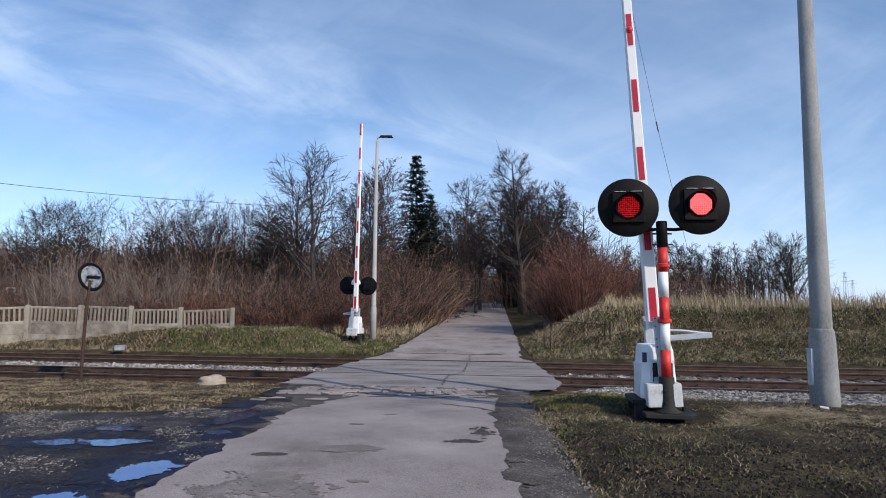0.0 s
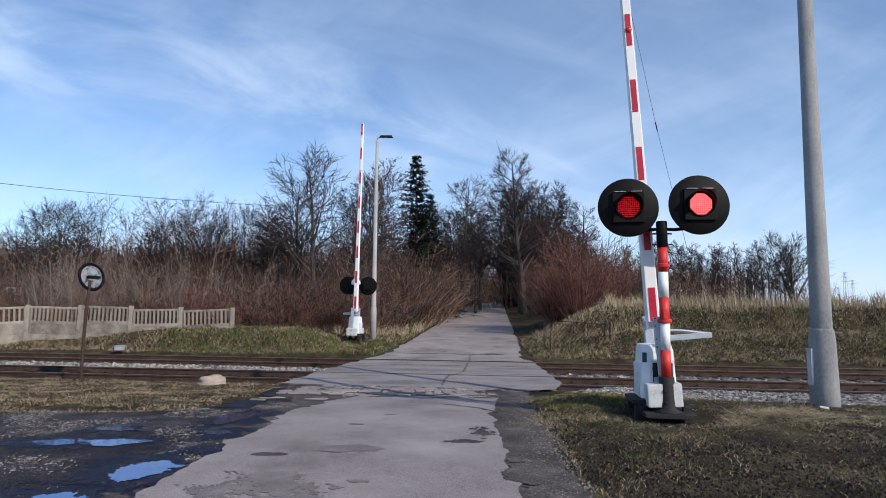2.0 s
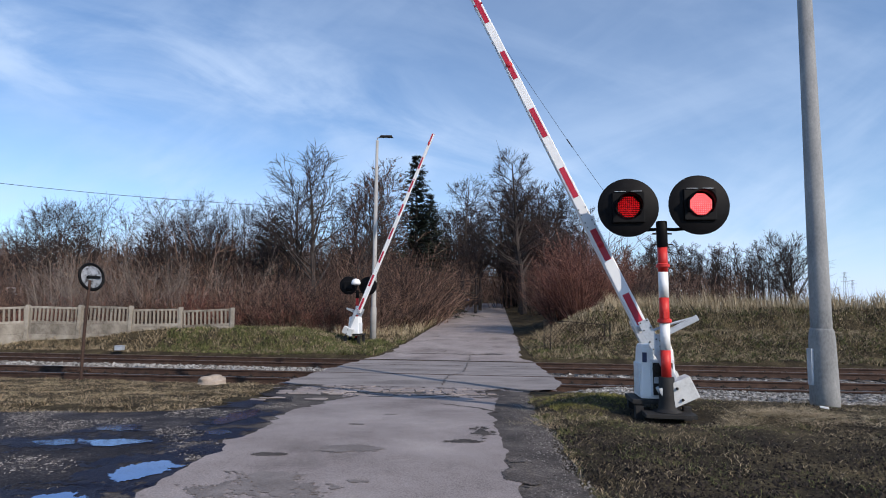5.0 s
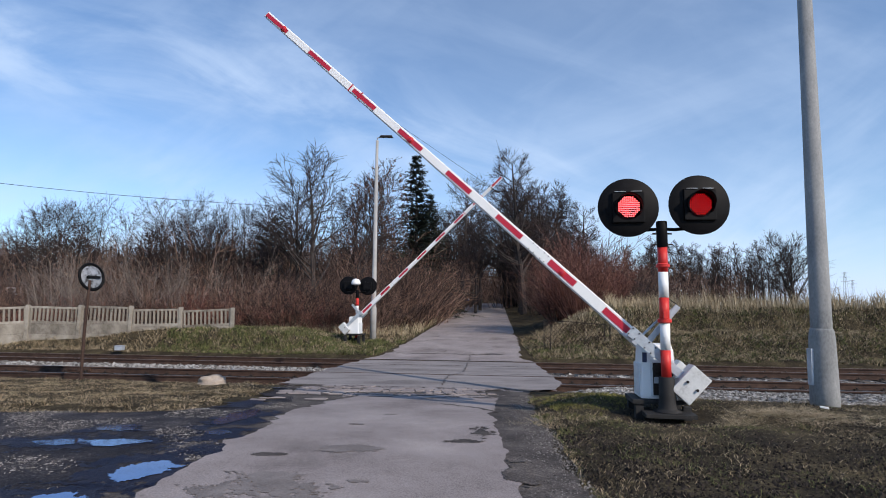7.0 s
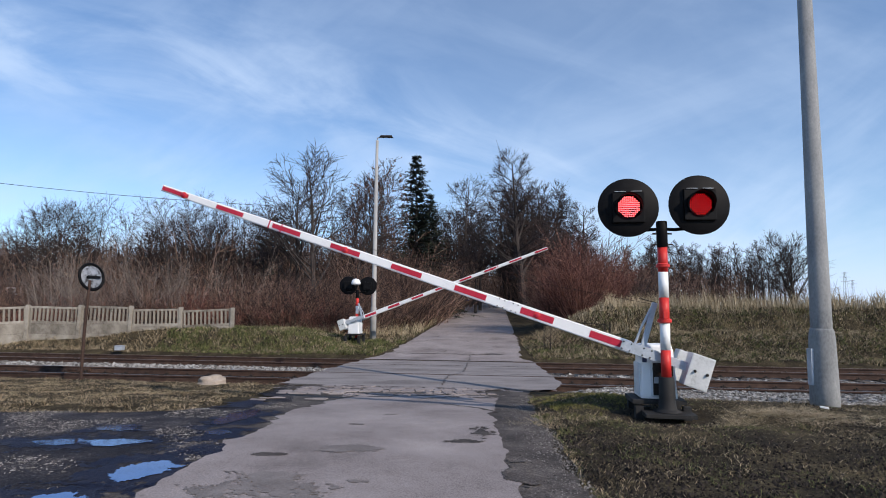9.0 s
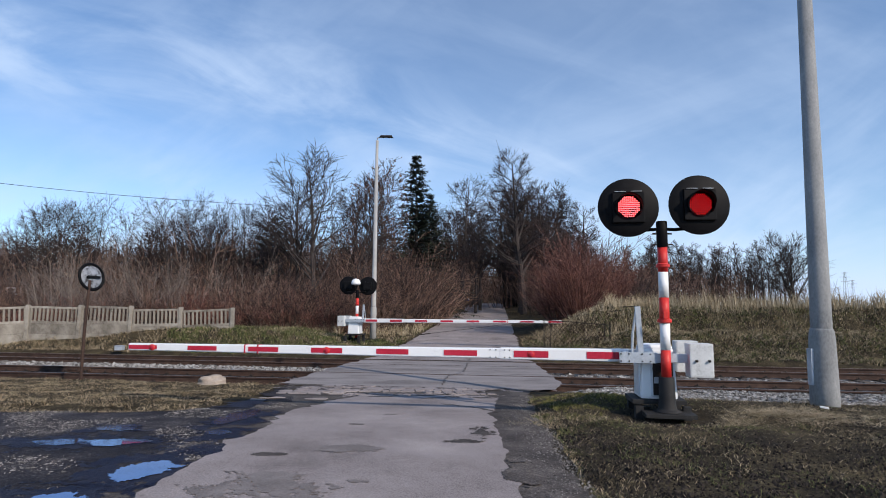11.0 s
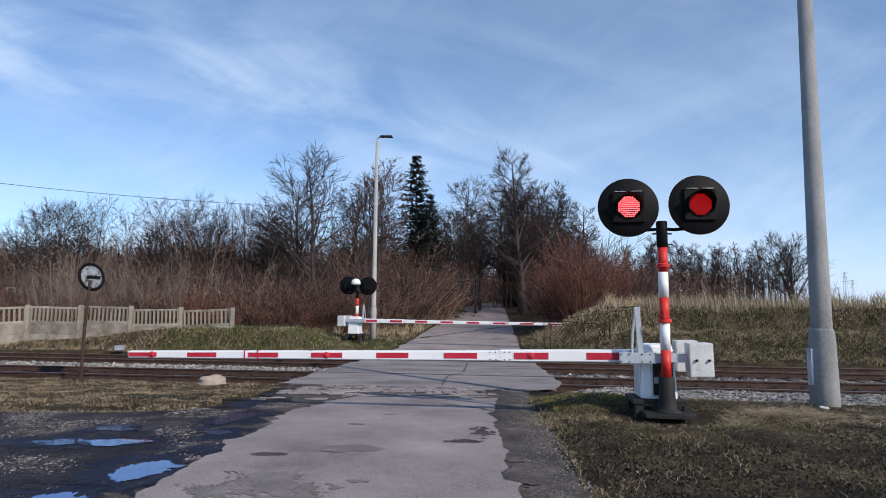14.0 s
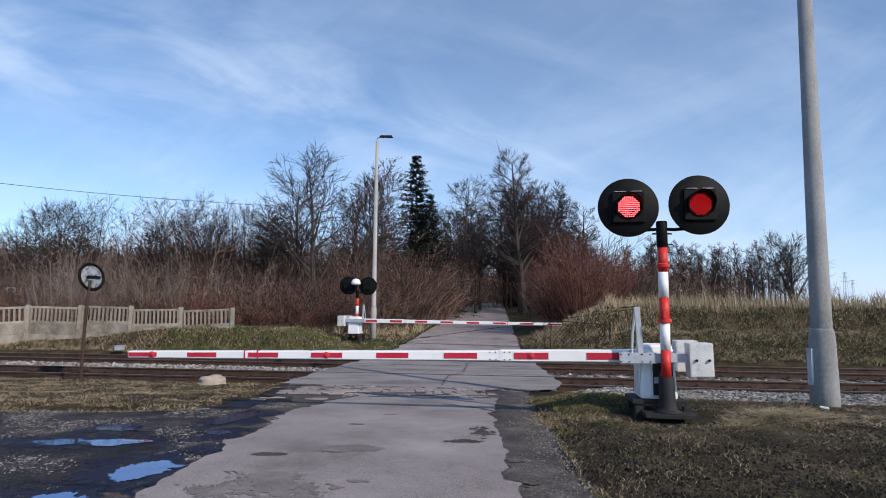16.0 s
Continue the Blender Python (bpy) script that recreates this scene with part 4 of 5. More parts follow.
def parked_car():
    x, y = road_x(72) - 2.55, 72.0
    c = empty("parked_car", pose(x, y, ground_z(x, y) + 0.02, 0, 0, -6), "dark blue car parked beside the lane in the woods", "car")
    bm = bmesh.new()
    prof = [(-2.1, 0.35), (-2.1, 0.85), (-1.2, 0.95), (-0.5, 1.42), (0.9, 1.45), (1.7, 1.0), (2.05, 0.9), (2.1, 0.35)]
    sides = [[bm.verts.new((s * (0.85 if z < 1.1 else 0.65), yy, z)) for yy, z in prof] for s in (-1, 1)]
    n = len(prof)
    for i in range(n):
        bm.faces.new((sides[0][i], sides[0][(i + 1) % n], sides[1][(i + 1) % n], sides[1][i]))
    bm.faces.new(sides[0][::-1])
    bm.faces.new(sides[1])
    bmesh.ops.recalc_face_normals(bm, faces=bm.faces)
    part("body", bm, M_CARBLUE, c)
    part("windscreen", box((-0.6, -1.13, 1.0), (0.6, -0.62, 1.36), 0.01, 1, pose(0, 0, 0)), M_GLASSDARK, c)
    for s in (-1, 1):
        for yy in (-1.3, 1.3):
            part("wheel", lathe([(0.31, -0.09), (0.31, 0.09)], 16, pose(s * 0.78, yy, 0.31, 0, 90, 0)), M_TAR, c)
        part("headlight", box((s * 0.62 - 0.14, -2.13, 0.66), (s * 0.62 + 0.14, -2.08, 0.78), 0.01), M_WHITE, c)
    part("bumper", box((-0.82, -2.17, 0.36), (0.82, -2.05, 0.52), 0.03), M_TAR, c)


M_CARBLUE = mat("blue_car_paint", [(0.3, (0.03, 0.04, 0.12)), (0.7, (0.05, 0.065, 0.19))], 0.25, 0.2, scale=2, fine=20, bump=0.0, spec=0.6)
M_GLASSDARK = mat("dark_glass", [(0.3, (0.02, 0.022, 0.025)), (0.7, (0.03, 0.032, 0.036))], 0.08, scale=2, fine=20, bump=0.0, spec=0.8)
parked_car()


def lane_post(x, y, h):
    p = part("lane_post", box((-0.07, -0.05, 0), (0.07, 0.05, h), 0.015), M_WHITE, None, at=pose(x, y, ground_z(x, y) - 0.05))
    tagged(p, "white wooden post beside the wooded lane", "post", "lane posts")


lane_post(road_x(70) - 1.95, 70, 1.0)
lane_post(road_x(80) - 1.9, 80, 2.0)


def overhead_cable():
    pts = []
    for i in range(25):
        t = i / 24
        pts.append((-36 + 28.5 * t, 30 + 2 * t, 9.75 - 2.35 * t - 1.0 * 4 * t * (1 - t) * 0.42))
    part("overhead_cable", tube(pts, 0.014, None, 5), M_CLIP, None)
    tagged(bpy.data.objects["overhead_cable"], "thin black overhead cable against the sky", "cable")


overhead_cable()


def pylon(x, y, h):
    p = empty("power_pylon", pose(x, y, ground_z(x, y)), "grey lattice power pylon far off on the horizon", "pylon")
    bm = bmesh.new()
    for sx in (-1, 1):
        for sy in (-1, 1):
            add_tube(bm, [(sx * 1.5, sy * 1.5, 0), (sx * 0.4, sy * 0.4, h)], 0.10, 0.07, 4)
    for k in range(9):
        z0, z1 = h * k / 9, h * (k + 1) / 9
        w0, w1 = 1.5 - 1.1 * k / 9, 1.5 - 1.1 * (k + 1) / 9
        for s in (-1, 1):
            add_tube(bm, [(-w0, s * w0, z0), (w1, s * w1, z1)], 0.05, None, 3)
            add_tube(bm, [(w0, s * w0, z0), (-w1, s * w1, z1)], 0.05, None, 3)
    part("lattice_mast", bm, M_PYLON, p)
    for z, w in ((h * 0.72, 3.2), (h * 0.85, 3.8), (h * 0.97, 2.6)):
        part("cross_arm", tube([(-w, 0, z), (w, 0, z)], 0.12, None, 4), M_PYLON, p)


pylon(285, 400, 24)
pylon(348, 480, 22)


def cottage():
    h = empty("cottage", pose(-34.5, 46, 0.9, 0, 0, 8), "dark low cottage behind the bushes", "house")
    part("wall", box((-4, -3, 0), (4, 3, 2.4), 0.02), M_DARKWALL, h)
    bm = bmesh.new()
    a = [bm.verts.new(c) for c in ((-4.4, -3.4, 2.35), (-4.4, 3.4, 2.35), (-4.4, 0, 3.6))]
    b = [bm.verts.new(c) for c in ((4.4, -3.4, 2.35), (4.4, 3.4, 2.35), (4.4, 0, 3.6))]
    bm.faces.new(a[::-1])
    bm.faces.new(b)
    for i in range(3):
        bm.faces.new((a[i], a[(i + 1) % 3], b[(i + 1) % 3], b[i]))
    bmesh.ops.recalc_face_normals(bm, faces=bm.faces)
    part("roof", bm, M_DARKWALL, h)
    w = part("window", box((0.9, -3.06, 1.2), (1.9, -2.98, 2.2), 0.01), M_WHITE, h)
    part("pane", box((1.0, -3.07, 1.3), (1.35, -3.062, 2.1)), M_GLASSDARK, w)


M_DARKWALL = mat("dark_boards", [(0.3, (0.035, 0.028, 0.026)), (0.7, (0.09, 0.07, 0.06))], 0.9, scale=2, fine=20, bump=0.3)
cottage()


def gravel(name, spots, count, seed, size, label, tall=1.0, stone=M_GRAVEL, land=road_z, category="gravel"):
    """Small loose stones on the ground."""
    rnd = random.Random(seed)
    verts, faces = [], []
    for _ in range(count):
        s = spots(rnd)
        if s is None:
            continue
        x, y = s
        z = road_z(y + SKEW * x) + 0.008 if land is road_z else land(x, y) + 0.004
        r = rnd.uniform(*size) * rnd.uniform(0.6, 1.3)
        a = rnd.uniform(0, 6.283)
        b = len(verts)
        for k in range(5):
            q = a + k * 1.2566
            e = r * rnd.uniform(0.7, 1.2)
            verts.append((x + e * math.cos(q), y + e * math.sin(q), z - 0.006))
        verts.append((x + rnd.uniform(-0.3, 0.3) * r, y + rnd.uniform(-0.3, 0.3) * r, z + tall * r * rnd.uniform(0.4, 0.8)))
        faces += [(b + k, b + (k + 1) % 5, b + 5) for k in range(5)]
    tagged(new(name, raw_mesh(name, verts, faces, stone)), label, category, kind="stuff")


def mud_spots(rnd):
    x, y = rnd.uniform(-6.5, -1.9), 3.2 + 6 * rnd.random()
    v = y + SKEW * x
    if x > lerp_profile(NEAR_LEFT, v) + 0.05 or x < lerp_profile(MUD_LEFT, v):
        return None
    return (x, y) if noise.noise(Vector((x * 1.3, y * 1.0, 2))) + rnd.uniform(-0.12, 0.12) > 0.14 else None


def shoulder_spots(rnd):
    y = rnd.uniform(3.4, 11)
    return rnd.gauss(lerp_profile([(3, 0.95), (8, 1.15), (12, 1.8)], y), 0.16), y


def clod_spots(rnd):
    y = 2.6 + 6.4 * rnd.random() ** 1.3
    x = lerp_profile([(0, 1.0), (5, 1.15), (8, 1.4)], y) + 7.5 * rnd.random() ** 1.2
    if x > y * 0.9 + 0.8 or noise.noise(Vector((x * 0.9, y * 0.9, 31))) + rnd.uniform(-0.5, 0.5) < 0.22 * (y - 4.7):
        return None
    return x, y


gravel("gravel", mud_spots, 42000, 1, (0.004, 0.013), "pale gravel in the wet mud")
gravel("asphalt_flakes", mud_spots, 9000, 3, (0.014, 0.038), "pale flakes of broken asphalt in the mud", 0.25)
gravel("gravel", shoulder_spots, 8000, 2, (0.004, 0.013), "loose gravel on the road shoulder")
gravel("soil_clods", clod_spots, 52000, 4, (0.006, 0.019), "dark crumbled soil of the near verge", 1.3, M_CLOD, ground_z, "soil")


def broken_asphalt():
    """Loose-edged pieces of the old surface before the tracks, parted by open cracks."""
    rnd = random.Random(91)
    verts, faces = [], []
    step = 0.17

    def corner(i, j):
        q = random.Random(i * 7919 + j)
        return -4.2 + (i + q.uniform(-0.42, 0.42)) * step * 1.25, 9.3 + (j + q.uniform(-0.42, 0.42)) * step
    for i in range(30):
        for j in range(19):
            ring = [corner(i, j), corner(i + 1, j), corner(i + 1, j + 1), corner(i, j + 1)]
            cx, cy = sum(p[0] for p in ring) / 4, sum(p[1] for p in ring) / 4
            v = cy + SKEW * cx
            mid = lerp_profile([(9.3, -2.6), (10.4, -2.4), (11.2, -0.9), (12.3, -0.6)], v)
            half = lerp_profile([(9.3, 0.5), (10.4, 0.9), (11.2, 2.0), (12.3, 2.6)], v)
            if abs(cx - mid) > half or v > 12.15 or noise.noise(Vector((cx * 1.1, cy * 1.6, 5))) + rnd.uniform(-0.25, 0.25) < -0.02:
                continue
            k = rnd.uniform(0.70, 0.90)
            top = rnd.uniform(0.018, 0.027)
            b = len(verts)
            for lift, grow in ((0.006, 1.04), (top, 1.0)):
                for x, y in ring:
                    x, y = cx + (x - cx) * k * grow, cy + (y - cy) * k * grow
                    verts.append((x, y, road_z(y + SKEW * x) + lift))
            faces += [(b + 4, b + 5, b + 6, b + 7)] + [(b + e, b + (e + 1) % 4, b + 4 + (e + 1) % 4, b + 4 + e) for e in range(4)]
    tagged(new("asphalt_pieces", raw_mesh("asphalt_pieces", verts, faces, M_ASPHALT)), "cracked grey pieces of asphalt before the tracks", "road", kind="stuff")


broken_asphalt()


# ---- trees and thickets ----
M_BARK = mat("grey_bark", [(0.3, (0.022, 0.017, 0.016)), (0.5, (0.045, 0.036, 0.033)), (0.7, (0.09, 0.076, 0.07))], 0.95, scale=3, fine=30, bump=0.6, stretch=(1, 1, 0.3))
M_TWIG = mat("dark_twigs", [(0.3, (0.014, 0.010, 0.011)), (0.5, (0.03, 0.021, 0.021)), (0.7, (0.062, 0.043, 0.04))], 0.9, scale=0.6, fine=9, bump=0.0, islands=0.5)
M_BRUSH = mat("brown_brush", [(0.24, (0.011, 0.007, 0.007)), (0.42, (0.037, 0.023, 0.020)), (0.58, (0.092, 0.052, 0.040)), (0.74, (0.18, 0.105, 0.077)), (0.9, (0.28, 0.185, 0.14))], 0.9, scale=0.5, fine=8, bump=0.0, islands=0.75, vary=0.5)
M_FARWOOD = mat("far_wood_twigs", [(0.3, (0.012, 0.010, 0.011)), (0.5, (0.026, 0.020, 0.020)), (0.7, (0.055, 0.042, 0.04))], 0.9, scale=0.3, fine=5, bump=0.0, islands=0.6)
M_PALE = mat("pale_saplings", [(0.25, (0.08, 0.06, 0.05)), (0.5, (0.17, 0.135, 0.115)), (0.75, (0.28, 0.235, 0.2))], 0.9, scale=0.5, fine=8, bump=0.0, islands=0.5)
M_REDBRUSH = mat("red_osier", [(0.25, (0.034, 0.013, 0.011)), (0.45, (0.105, 0.038, 0.030)), (0.6, (0.19, 0.075, 0.055)), (0.8, (0.29, 0.15, 0.11))], 0.85, scale=0.5, fine=8, bump=0.0, islands=0.6, vary=0.1)
M_LEAF = mat("withered_leaves", [(0.3, (0.09, 0.04, 0.028)), (0.5, (0.15, 0.075, 0.05)), (0.7, (0.2, 0.11, 0.075))], 0.8, scale=2, fine=9, bump=0.0, islands=0.5)
M_NEEDLE = mat("dark_needles", [(0.3, (0.006, 0.011, 0.008)), (0.5, (0.012, 0.020, 0.012)), (0.7, (0.026, 0.038, 0.02))], 0.8, scale=1, fine=9, bump=0.0, islands=0.5)
M_PINE = mat("pine_needles", [(0.3, (0.02, 0.032, 0.014)), (0.5, (0.035, 0.052, 0.022)), (0.7, (0.06, 0.075, 0.035))], 0.8, scale=1, fine=9, bump=0.0, islands=0.5)
M_STRAW = mat("dry_straw", [(0.25, (0.16, 0.12, 0.07)), (0.45, (0.32, 0.25, 0.155)), (0.6, (0.42, 0.345, 0.225)), (0.8, (0.5, 0.42, 0.29))], 0.85, scale=0.8, fine=9, bump=0.0, islands=0.6)
M_BLADE = mat("winter_grass", [(0.2, (0.014, 0.012, 0.008)), (0.34, (0.045, 0.036, 0.019)), (0.46, (0.105, 0.083, 0.040)), (0.57, (0.18, 0.135, 0.074)), (0.69, (0.30, 0.23, 0.145)), (0.85, (0.46, 0.37, 0.25))],
              0.9, scale=0.9, fine=7, bump=0.0, islands=0.85)
M_MOSS = mat("mossy_grass", [(0.25, (0.05, 0.05, 0.016)), (0.5, (0.15, 0.145, 0.038)), (0.75, (0.26, 0.235, 0.075))], 0.9, scale=0.9, fine=7, bump=0.0, islands=0.5)
M_GREEN = mat("green_grass", [(0.25, (0.022, 0.027, 0.010)), (0.45, (0.075, 0.092, 0.028)), (0.6, (0.135, 0.15, 0.045)), (0.8, (0.19, 0.185, 0.08))], 0.9, scale=0.9, fine=7, bump=0.0, islands=0.6)


class Rods:
    """Collects tapered rods as one mesh."""

    def __init__(self):
        self.verts, self.faces = [], []

    def rod(self, pts, r0, r1, sides=3):
        base = len(self.verts)
        n = len(pts)
        for i, p in enumerate(pts):
            a, b = pts[max(i - 1, 0)], pts[min(i + 1, n - 1)]
            dx, dy, dz = b[0] - a[0], b[1] - a[1], b[2] - a[2]
            q = math.sqrt(dx * dx + dy * dy + dz * dz) or 1.0
            dx, dy, dz = dx / q, dy / q, dz / q
            ux, uy, uz = (-dy, dx, 0.0) if abs(dz) < 0.95 else (1.0, 0.0, 0.0)
            k = math.sqrt(ux * ux + uy * uy) or 1.0
            ux, uy = ux / k, uy / k
            wx, wy, wz = dy * uz - dz * uy, dz * ux - dx * uz, dx * uy - dy * ux
            r = r0 + (r1 - r0) * i / (n - 1)
            for j in range(sides):
                c, s = math.cos(6.283185 * j / sides) * r, math.sin(6.283185 * j / sides) * r
                self.verts.append((p[0] + ux * c + wx * s, p[1] + uy * c + wy * s, p[2] + uz * c + wz * s))
        for i in range(n - 1):
            for j in range(sides):
                a, b = base + i * sides + j, base + i * sides + (j + 1) % sides
                self.faces.append((a, b, b + sides, a + sides))

    def leaf(self, p, d, size, rnd):
        b = len(self.verts)
        u = Vector((rnd.uniform(-1, 1), rnd.uniform(-1, 1), rnd.uniform(-1, 1))).normalized() * size
        w = Vector((rnd.uniform(-1, 1), rnd.uniform(-1, 1), rnd.uniform(-1, 1))).normalized() * size * 0.6
        p = Vector(p)
        self.verts += [tuple(p), tuple(p + u * 0.6 + w), tuple(p + u * 1.3), tuple(p + u * 0.6 - w)]
        self.faces.append((b, b + 1, b + 2, b + 3))


def bend(p, d, length, n, rnd, wobble, lift):
    """Points of a limb that starts at p along d, bends at random and lifts."""
    pts = [tuple(p)]
    p, d = Vector(p), Vector(d).normalized()
    for _ in range(n):
        d = (d + Vector((rnd.uniform(-wobble, wobble), rnd.uniform(-wobble, wobble), rnd.uniform(-wobble, wobble) + lift))).normalized()
        p = p + d * (length / n)
        pts.append(tuple(p))
    return pts, d


def side_way(d, angle, rnd):
    d = Vector(d).normalized()
    o = d.orthogonal().normalized()
    o.rotate(Matrix.Rotation(rnd.uniform(0, 6.283), 3, d))
    return d * math.cos(angle) + o * math.sin(angle)


def at_frac(pts, t):
    k = t * (len(pts) - 1)
    i = min(int(k), len(pts) - 2)
    a, b = Vector(pts[i]), Vector(pts[i + 1])
    return a + (b - a) * (k - i), (b - a).normalized()


def bare_tree(name, height, radius, limbs, spread, seed, clear=0.25, twigs=6, lift=0.06, leaves=0, twig_r=0.010, label="", forks=1, angle=55):
    rnd = random.Random(seed)
    wood, fine, leaf = Rods(), Rods(), Rods()
    root = empty(name, pose(0, 0, 0), label or "bare deciduous tree with fine dark winter twigs", "tree")
    stems = []
    for k in range(forks):
        d = Vector((rnd.uniform(-0.25, 0.25) * (forks > 1), rnd.uniform(-0.25, 0.25) * (forks > 1), 1))
        pts, _ = bend((rnd.uniform(-0.1, 0.1) * (forks - 1), rnd.uniform(-0.1, 0.1) * (forks - 1), -0.3), d, height * rnd.uniform(0.86, 1.0), 9, rnd, 0.06, 0.02)
        stem = Rods()
        stem.rod(pts, radius, radius * 0.12, 7)
        ob = new("trunk", raw_mesh("trunk", stem.verts, stem.faces, M_BARK))
        ob.parent = root
        stems.append(pts)
    for pts in stems:
        for i in range(limbs):
            t = clear + (0.97 - clear) * (i + rnd.random()) / limbs
            p, d = at_frac(pts, t)
            ln = spread * (1.15 - 0.75 * t) * rnd.uniform(0.7, 1.15)
            lp, ld = bend(p, side_way(d, radians(angle * rnd.uniform(0.75, 1.25)), rnd), ln, 5, rnd, 0.12, lift)
            r = radius * (1 - 0.85 * t) * 0.5
            wood.rod(lp, r, r * 0.2, 5)
            for j in range(9):
                u = 0.15 + 0.85 * (j + rnd.random()) / 9
                q, e = at_frac(lp, min(u, 0.99))
                bl = ln * 0.5 * (1.25 - u) * rnd.uniform(0.7, 1.3) + 0.3
                bp, be = bend(q, side_way(e, radians(rnd.uniform(28, 60)), rnd), bl, 3, rnd, 0.10, lift)
                fine.rod(bp, max(r * 0.3, twig_r * 1.3), twig_r, 3)
                for _ in range(twigs):
                    w, g = at_frac(bp, rnd.uniform(0.25, 0.99))
                    tp, te = bend(w, side_way(g, radians(rnd.uniform(22, 55)), rnd), bl * rnd.uniform(0.3, 0.75), 2, rnd, 0.09, lift)
                    fine.rod(tp, twig_r, twig_r * 0.5, 3)
                    for _ in range(leaves if rnd.random() < 0.6 else 0):
                        leaf.leaf(at_frac(tp, rnd.random())[0], te, rnd.uniform(0.05, 0.11), rnd)
    for nm, g, m in (("limb_work", wood, M_BARK), ("crown", fine, M_TWIG), ("withered_foliage", leaf, M_LEAF)):
        if g.faces:
            ob = tagged(new(nm, raw_mesh(nm, g.verts, g.faces, m)), kind="stuff")
            ob.parent = root
    return root


def shrub(height, spread, stems, seed, material, label, lean=0.5, twigs=7, r=0.012, foot=0.45, curl=0.16):
    rnd = random.Random(seed)
    wood, fine = Rods(), Rods()
    root = empty("shrub", pose(0, 0, 0), label, "shrub")
    for _ in range(stems):
        a, q = rnd.uniform(0, 6.283), math.sqrt(rnd.random())
        p = (math.cos(a) * spread * foot * q, math.sin(a) * spread * foot * q, -0.2)
        d = (math.cos(a) * lean * q, math.sin(a) * lean * q, 1.0)
        ln = height * rnd.uniform(0.55, 1.08) * (1.05 - 0.3 * q)
        pts, _ = bend(p, d, ln, 5, rnd, curl, 0.0)
        wood.rod(pts, r * 1.3, r * 0.45, 3)
        for _ in range(twigs):
            w, g = at_frac(pts, rnd.uniform(0.2, 0.98))
            tp, _ = bend(w, side_way(g, radians(rnd.uniform(18, 70)), rnd), ln * rnd.uniform(0.12, 0.34), 2, rnd, 0.2, 0.03)
            fine.rod(tp, r * 0.62, r * 0.35, 3)
    for nm, g in (("stem_clump", wood), ("twig_crown", fine)):
        ob = tagged(new(nm, raw_mesh(nm, g.verts, g.faces, material)), kind="stuff")
        ob.parent = root
    return root


def conifer(name, height, width, seed, needles, label, tiers=44, dome=False, clear=0.05):
    """Whorls of limbs up a straight trunk, every limb carrying flat sprays of needles; dome rounds the crown as on an old pine."""
    rnd = random.Random(seed)
    wood, green = Rods(), Rods()
    root = empty(name, pose(0, 0, 0), label, "tree")
    pts, _ = bend((0, 0, -0.3), (0, 0, 1), height, 6, rnd, 0.012, 0.0)
    wood.rod(pts, height * 0.014, 0.012, 7)
    for i in range(tiers):
        t = clear + (0.99 - clear) * (i + 0.6 * rnd.random()) / tiers
        p, _ = at_frac(pts, min(t, 0.99))
        shape = math.sin(3.14159 * (0.12 + 0.86 * t)) ** 0.7 if dome else (1 - t) ** 0.86
        reach = width * shape * rnd.uniform(0.72, 1.1) + 0.10
        for k in range(6):
            a = 6.283 * (k + rnd.random()) / 6
            ln = reach * (rnd.uniform(0.45, 1.15) if dome else rnd.uniform(0.7, 1.1))
            rise = rnd.uniform(0.15, 0.5) if dome else -0.12 + 0.5 * t
            bp, bd = bend(p, (math.cos(a), math.sin(a), rise), ln, 3, rnd, 0.08, 0.05 if dome else -0.05)
            wood.rod(bp, 0.018, 0.005, 3)
            for _ in range(int(8 + 26 * ln)):
                f = rnd.uniform(0.35 if dome else 0.1, 1.0)
                q, e = at_frac(bp, f)
                sp = (0.16 + 0.22 * (1 - f)) * rnd.uniform(0.7, 1.4)
                w = side_way(e, radians(rnd.uniform(15, 70)), rnd) * sp
                w.z = w.z * 0.6 + (0.06 if dome else -0.07)
                o = w.cross(Vector((0, 0, 1))).normalized() * sp * 0.22
                b = len(green.verts)
                green.verts += [tuple(q), tuple(q + w * 0.5 + o), tuple(q + w), tuple(q + w * 0.5 - o)]
                green.faces.append((b, b + 1, b + 2, b + 3))
    for nm, g, m in (("trunk", wood, M_BARK), ("crown", green, needles)):
        ob = tagged(new(nm, raw_mesh(nm, g.verts, g.faces, m)), kind="stuff")
        ob.parent = root
    return root


def stand(ob, x, y, scale=1.0, turn=0.0, sink=0.0):
    """Sets a plant on the land."""
    ob.matrix_basis = pose(x, y, ground_z(x, y) - sink, 0, 0, turn) @ Matrix.Diagonal((scale, scale, scale, 1))
    return ob


def again(ob, x, y, scale=1.0, turn=0.0, sink=0.0):
    c = copy_thing(ob, pose(0, 0, 0))
    return stand(c, x, y, scale, turn, sink)


